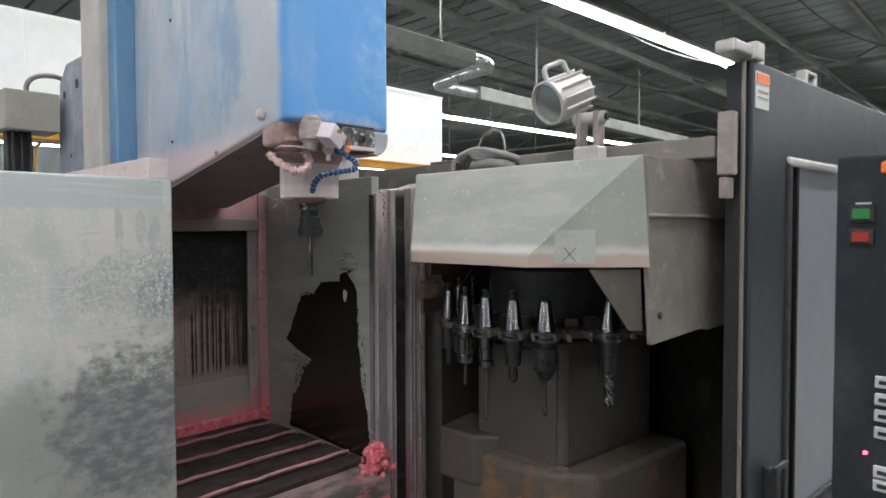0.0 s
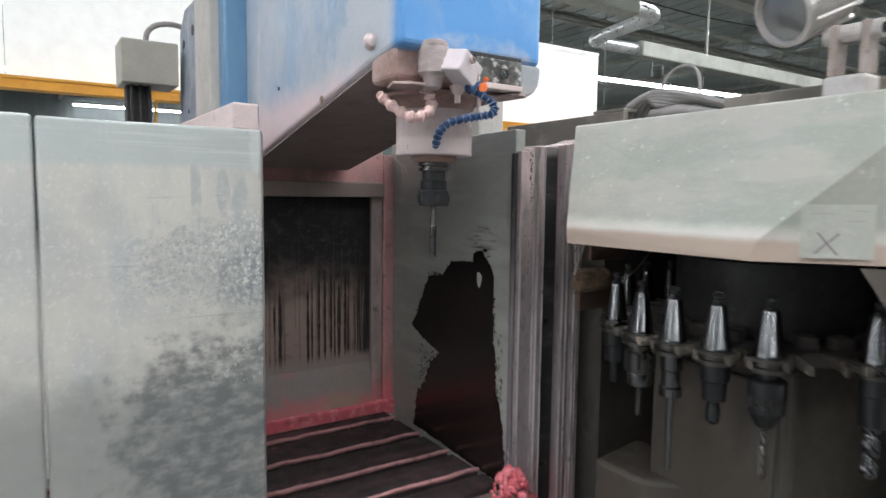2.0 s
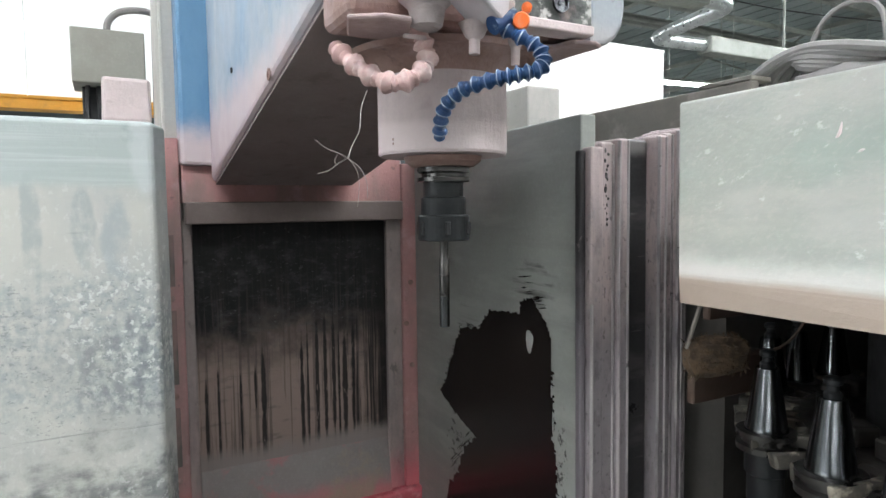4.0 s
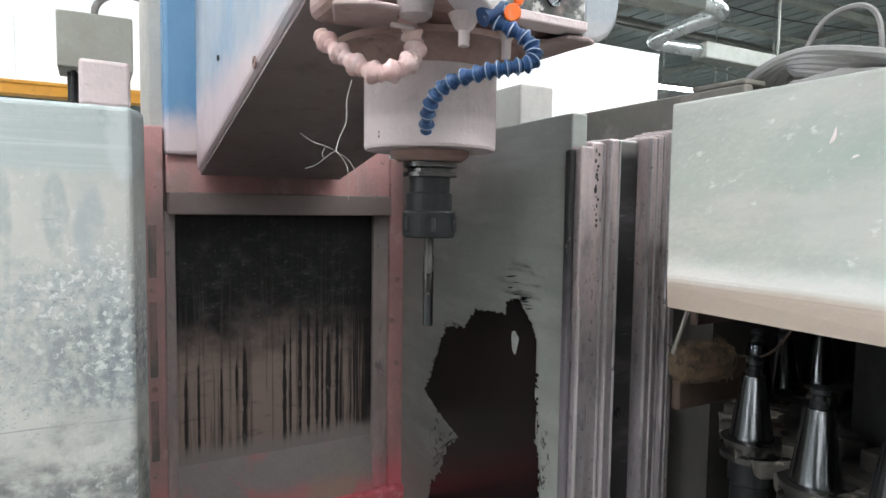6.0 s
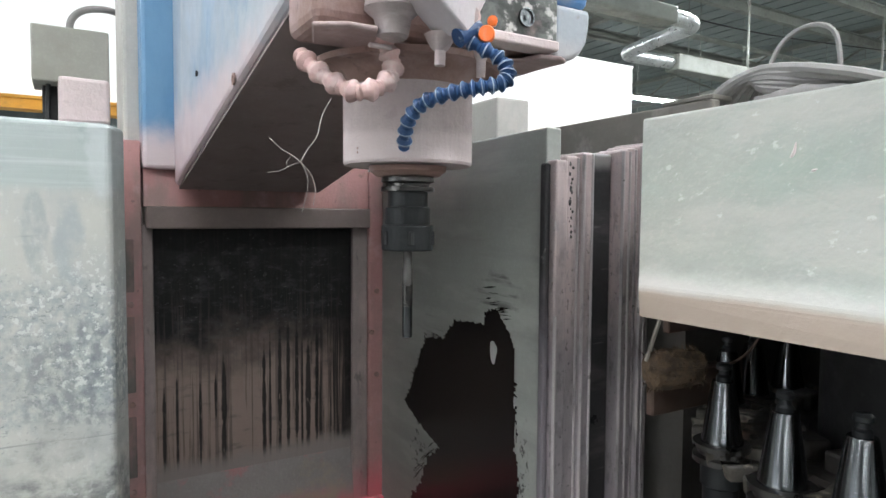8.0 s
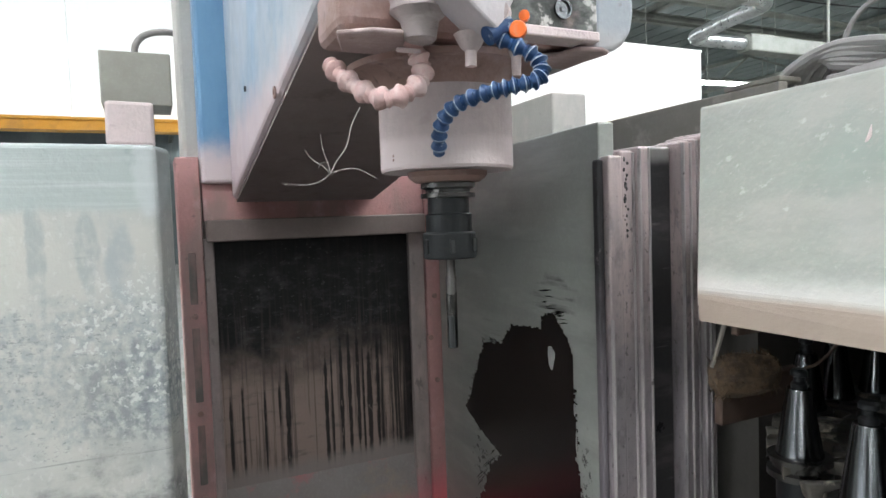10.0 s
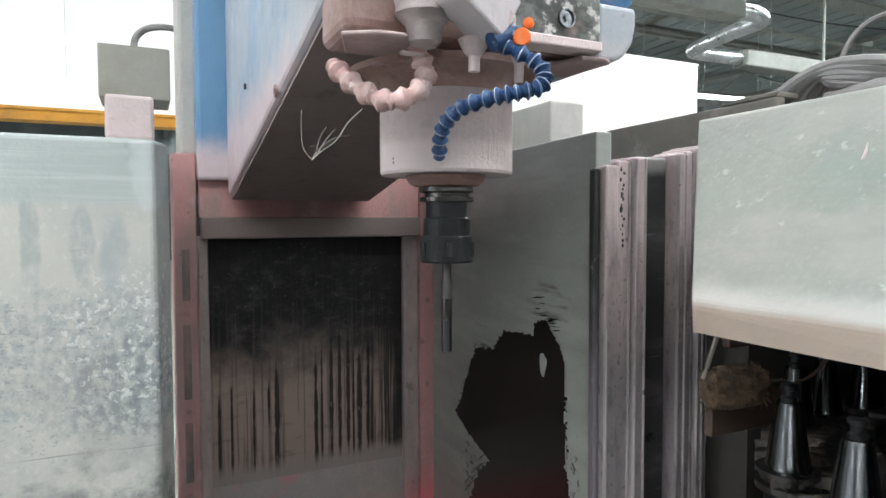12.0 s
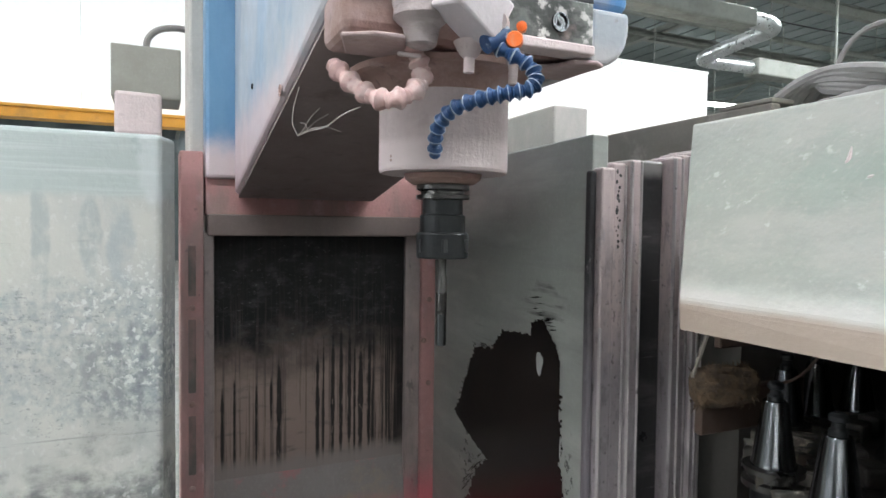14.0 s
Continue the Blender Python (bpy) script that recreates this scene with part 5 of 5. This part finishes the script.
for k in range(260):
    a, h, ln = rng.uniform(0, 6.28), rng.uniform(-0.036, 0.036), rng.uniform(0.004, 0.010)
    p = Vector((0.023 * math.cos(a), 0.023 * math.sin(a), h))
    q = p + Vector((math.cos(a), math.sin(a), rng.uniform(-0.9, 0.5))) * ln
    b = sweep([BR @ p, BR @ q], lambda u: 0.0011 * (1.05 - u), 2, 4)
    tufts.append(b)
part("bristles", merge(*tufts), M_brush, br, "frayed brown bristles")
part("board", roughen(box(1.251, 1.452, 1.034, 1.046, 1.176, 1.236, 0.002, 1), 0.0012, 40), M_wood, br, "brown board")
part("upper_board", roughen(box(1.30, 1.452, 1.05, 1.062, 1.285, 1.338, 0.002, 1), 0.0012, 40), M_wood, br, "brown board")
part("strap", sweep([(1.214, 1.015, 1.262), (1.222, 1.008, 1.30), (1.232, 1.0, 1.343)], 0.003, 8, 6), M_coverside, br)
part("wire", sweep([(1.275, 0.985, 1.25), (1.33, 0.96, 1.262), (1.37, 0.95, 1.30), (1.40, 0.94, 1.345)], 0.002, 14, 6), M_wood, br)

# top of the changer: back beam, work lamp, hoses
solid("changer_beam", box(1.49, 1.53, 0.28, 0.86, 1.598, 1.650, 0.004), M_coverside, "beige steel bar on top of the tool changer", "beam")
lp = thing("work_lamp", "ribbed grey cast work lamp on a swivel foot", "work lamp", (1.40, 0.60, 1.6))
LM = Matrix.Translation((1.405, 0.645, 1.782)) @ Matrix.Scale(0.88, 4) @ look((0, 0, 0), (-0.80, 0.22, -0.34)) @ Matrix.Rotation(radians(180), 4, "X")
part("lamp_body", lathe([(0.05, -0.075), (0.058, -0.06), (0.060, 0.055), (0.067, 0.058), (0.067, 0.075), (0.060, 0.078), (0.056, 0.066), (0.0, 0.066)], LM, 40), M_lampal, lp)
for k in range(12):
    a = radians(30 * k)
    bm = box(0.057, 0.068, -0.004, 0.004, -0.068, 0.058, 0.002, 1)
    bm.transform(LM @ Matrix.Rotation(a, 4, "Z"))
    part("cooling_rib", bm, M_lampal, lp)
part("lens", lathe([(0.054, 0.068), (0.03, 0.0745), (0, 0.0765)], LM, 32), mat("lamp_glass", (0.30, 0.31, 0.31), 0.12, 0.6), lp, "dusty glass lens", True)
hm = [(0.06, 0, 0.05), (0.098, 0, 0.045), (0.102, 0, 0.0), (0.098, 0, -0.03), (0.06, 0, -0.04)]
best = max((0, 90, 180, 270), key=lambda d: (LM @ Matrix.Rotation(radians(d), 4, "Z") @ Vector((1, 0, 0)) - LM.translation).z)
bm = sweep(hm, 0.008, 24, 8)
bm.transform(LM @ Matrix.Rotation(radians(best), 4, "Z"))
part("handle", bm, M_lampal, lp, "", True)
part("swivel", merge(box(1.385, 1.425, 0.585, 0.60, 1.640, 1.730, 0.004), box(1.385, 1.425, 0.535, 0.55, 1.640, 1.730, 0.004)), M_bracketdust, lp)
part("swivel_pin", lathe([(0.016, -0.045), (0.016, 0.045)], Matrix.Translation((1.405, 0.567, 1.715)) @ Matrix.Rotation(radians(90), 4, "X"), 18), M_lampal, lp)
part("swivel_bolt", lathe([(0.009, 0), (0.009, 0.006), (0, 0.007)], Matrix.Translation((1.405, 0.522, 1.715)) @ Matrix.Rotation(radians(90), 4, "X"), 10), M_black_ox, lp)
part("foot", box(1.378, 1.432, 0.532, 0.603, 1.598, 1.642, 0.006), M_lampal, lp)
hs = thing("conduit_bundle", "bundle of grey dusty conduit hoses behind the hood", "conduit", (1.5, 1.0, 1.6))
for k in range(5):
    o = 0.012 * k
    part("conduit", sweep([(1.50 + o, 1.17 - o, 1.60), (1.49 + o, 1.12 - o, 1.655 + 0.3 * o), (1.51, 1.05, 1.685 - 0.6 * o), (1.52 + o, 0.93, 1.66 - 0.5 * o), (1.54 + o, 0.82, 1.615)], 0.0085, 30, 8), M_conduit, hs, "", True)
part("wrapped_hose", roughen(sweep([(1.51, 1.06, 1.63), (1.52, 0.98, 1.637), (1.53, 0.90, 1.62)], 0.015, 16, 12), 0.003, 50), M_conduit, hs, "", True)
part("wire_loop", sweep([(1.53, 1.08, 1.62), (1.54, 1.05, 1.72), (1.54, 1.0, 1.745), (1.54, 0.96, 1.72), (1.54, 0.95, 1.62)], 0.004, 24, 6), M_conduit, hs, "", True)

# ---- dark grey front door of the changer side ----
DM = Matrix.Translation((1.56, 0.25, 0)) @ Matrix.Rotation(radians(-4.6), 4, "Z")


def dbox(x0, x1, y0, y1, z0, z1, b=0.0, seg=2):
    bm = box(x0, x1, y0, y1, z0, z1, b, seg)
    bm.transform(DM)
    return bm


dd = thing("changer_door", "dark blue-grey steel machine door with a frosted window", "door", (1.56, 0.25, FLOOR))
bm = bmesh.new()
outer, inner = ((0.03, FLOOR), (1.6, FLOOR), (1.6, 1.84), (0.03, 1.84)), ((0.27, 0.62), (1.59, 0.62), (1.59, 1.60), (0.27, 1.60))
rings = [[bm.verts.new((x, y, z)) for x, z in loop] for y in (-0.02, 0.03) for loop in (outer, inner)]
for k in range(4):
    j = (k + 1) % 4
    for a, b in ((0, 1), (2, 3), (0, 2), (1, 3)):
        bm.faces.new((rings[a][k], rings[a][j], rings[b][j], rings[b][k]))
bmesh.ops.recalc_face_normals(bm, faces=bm.faces)
bev(bm, 0.010, 3)
bm.transform(DM)
part("door_panel", bm, M_door, dd)
part("edge_strip", dbox(0.0, 0.010, -0.014, -0.006, FLOOR, 1.835, 0.002), M_coverside, dd, "dusty edge strip")
# black strip paints the darkness of the gap at the door edge
part("edge_gap_fill", dbox(0.001, 0.031, -0.0058, 0.03, FLOOR, 1.83), M_rubber, dd, "black strip standing in for the dark door gap")
part("window_gasket", dbox(0.255, 0.285, -0.028, -0.015, 0.62, 1.615, 0.006), M_rubber, dd, "black rubber gasket")
part("window_gasket", dbox(0.255, 1.6, -0.03, -0.015, 1.595, 1.62, 0.008), M_lampal, dd, "dusty gasket edge")
part("window_gasket", dbox(0.255, 1.6, -0.028, -0.015, 0.60, 0.625, 0.006), M_rubber, dd, "black rubber gasket")
part("window_pane", dbox(0.28, 1.6, -0.012, 0.012, 0.61, 1.60), M_window, dd, "frosted plastic pane")
part("pull_handle", merge(dbox(0.125, 0.145, -0.055, -0.018, 0.60, 0.81, 0.006), dbox(0.125, 0.21, -0.055, -0.04, 0.80, 0.815, 0.005)), M_rubber, dd, "black pull handle")
part("top_hinge", merge(dbox(-0.07, 0.045, -0.02, 0.03, 1.845, 1.875, 0.006), dbox(0.03, 0.08, -0.03, 0.03, 1.84, 1.885, 0.006)), M_lampal, dd, "dusty hinge block")
part("top_latch", merge(dbox(0.09, 0.13, -0.01, 0.02, 1.84, 1.858, 0.005), dbox(0.42, 0.44, -0.01, 0.02, 1.84, 1.878, 0.005), dbox(0.49, 0.51, -0.01, 0.02, 1.84, 1.878, 0.005), dbox(0.42, 0.51, -0.01, 0.02, 1.868, 1.882, 0.005)), M_lampal, dd, "dusty top catch")
sg = thing("warning_sticker", "white sticker with an orange head band on the door", "sticker", (1.63, 0.22, 1.8))
part("paper", dbox(0.045, 0.125, -0.0225, -0.0205, 1.725, 1.815), M_whitepl, sg)
part("head_band", dbox(0.047, 0.123, -0.0245, -0.0228, 1.787, 1.811), M_orange, sg, "orange band")
for z in (1.765, 1.75):
    part("print_line", dbox(0.055, 0.115, -0.0245, -0.0228, z, z + 0.004), M_ink, sg)
hb = thing("hinge_bracket", "dusty grey hinge bracket beside the door", "bracket", (1.50, 0.25, 1.6))
part("bracket", box(1.488, 1.515, 0.235, 0.275, 1.555, 1.705, 0.004), M_bracketdust, hb)
part("bracket_back", box(1.515, 1.55, 0.245, 0.265, 1.56, 1.70, 0.003), M_inner, hb)
part("small_tab", box(1.49, 1.535, 0.25, 0.27, 1.50, 1.55, 0.003), M_bracketdust, hb)

# ---- operator console ----
CM = Matrix.Translation((0.725, -0.133, 0)) @ Matrix.Rotation(radians(-5), 4, "Z")


def cbox(y0, y1, z0, z1, x0, x1, b=0.0):
    bm = box(x0, x1, y0, y1, z0, z1, b)
    bm.transform(CM)
    return bm


cn = thing("operator_console", "charcoal machine control console with lit buttons", "control panel", (0.72, -0.3, FLOOR))
part("console_body", cbox(-0.5, 0.0, 0.75, 1.508, 0.0, 0.18, 0.004), M_ctrl, cn)
part("console_stand", cbox(-0.35, -0.15, FLOOR, 0.75, 0.05, 0.15, 0.004), M_ctrl, cn)


def button(name, yc, zc, w, h, mt, label):
    bz = part("bezel", cbox(yc - w / 2 - 0.003, yc + w / 2 + 0.003, zc - h / 2 - 0.003, zc + h / 2 + 0.003, -0.006, 0.001, 0.001), M_rubber, cn, "black button frame")
    part(name, cbox(yc - w / 2, yc + w / 2, zc - h / 2, zc + h / 2, -0.009, -0.005, 0.001), mt, bz, label)


button("button", -0.026, 1.446, 0.016, 0.011, M_green, "green lit push button")
button("button", -0.026, 1.422, 0.016, 0.011, M_red, "red lit push button")
part("print_bar", cbox(-0.033, -0.019, 1.456, 1.458, -0.0012, 0.001), M_key, cn)
part("warning_knob", cbox(-0.068, -0.042, 1.487, 1.499, -0.006, 0.001, 0.002), M_orange, cn, "orange plate")
for z in (1.272, 1.254, 1.237, 1.219, 1.178, 1.164):
    k = part("key", cbox(-0.062, -0.040, z - 0.006, z + 0.006, -0.004, 0.001, 0.001), M_key, cn, "pale grey key")
    part("key_mark", cbox(-0.054, -0.044, z - 0.002, z + 0.002, -0.0055, -0.0035), M_ctrl, k)
part("led", cbox(-0.034, -0.031, 1.1935, 1.1965, -0.004, 0.001), M_led, cn, "red glowing lamp")

# ---- loose fibre on the dusty hose ----
fb = thing("fibre_thread", "pale frayed fibre thread hanging from the dusty hose", "thread", (0.779, 1.020, 1.562))
stem = sweep([(0, 0, 0), (-0.004, 0.002, -0.018), (-0.003, 0.0, -0.038), (-0.009, 0.002, -0.054), (-0.011, 0, -0.066)], 0.0005, 20, 5)
ob = new("stem", finish(stem, "stem", M_fibre))
ob.parent = fb
strands = []
for pts in ([(0, 0, 0), (-0.01, 0, 0.004), (-0.022, 0.002, 0.007), (-0.034, 0.0, 0.014)], [(0, 0, 0), (-0.009, 0.002, -0.006), (-0.018, 0.003, -0.014), (-0.028, 0.002, -0.018)], [(0, 0, 0), (0.009, 0, -0.010), (0.013, 0.002, -0.024), (0.014, 0, -0.045)],
            [(0, 0, 0), (0.012, 0.002, -0.008), (0.020, 0, -0.020), (0.023, -0.002, -0.036)], [(-0.01, 0, 0.004), (-0.013, 0.002, -0.004), (-0.010, 0.002, -0.008)]):
    s = new("strand", finish(sweep(pts, 0.0003, 12, 5), "strand", M_fibre))
    s.parent = fb
    s.location = (-0.011, 0, -0.066)
    strands.append(s)


def motions():
    sway = [(0.0, 0), (1.0, 3), (2.0, -2), (3.0, 3), (5.5, 9), (6.0, 3), (6.4, 10), (6.8, 6), (7.2, 16), (7.6, 8), (8.0, 16), (8.4, 2), (8.8, 5), (9.2, -8), (9.8, 8), (10.5, 40), (11.3, 52), (12.0, 36), (12.5, 52), (13.0, 58), (13.5, 50), (14.0, 56)]
    walk(fb, [(t, Matrix.Translation(fb.location) @ Matrix.Rotation(radians(-28), 4, "Z") @ Matrix.Rotation(radians(a), 4, "Y")) for t, a in sway])
    for s, a in zip(strands, (70, 110, 150, -125, 85)):
        at = Matrix.Translation(s.location)
        walk(s, [(0.0, at), (9.2, at)] + [(t, at @ Matrix.Rotation(radians(a * k), 4, "Y")) for t, k in ((9.9, 0.45), (10.6, 0.9), (12.0, 1.0), (14.0, 0.95))])


motions()
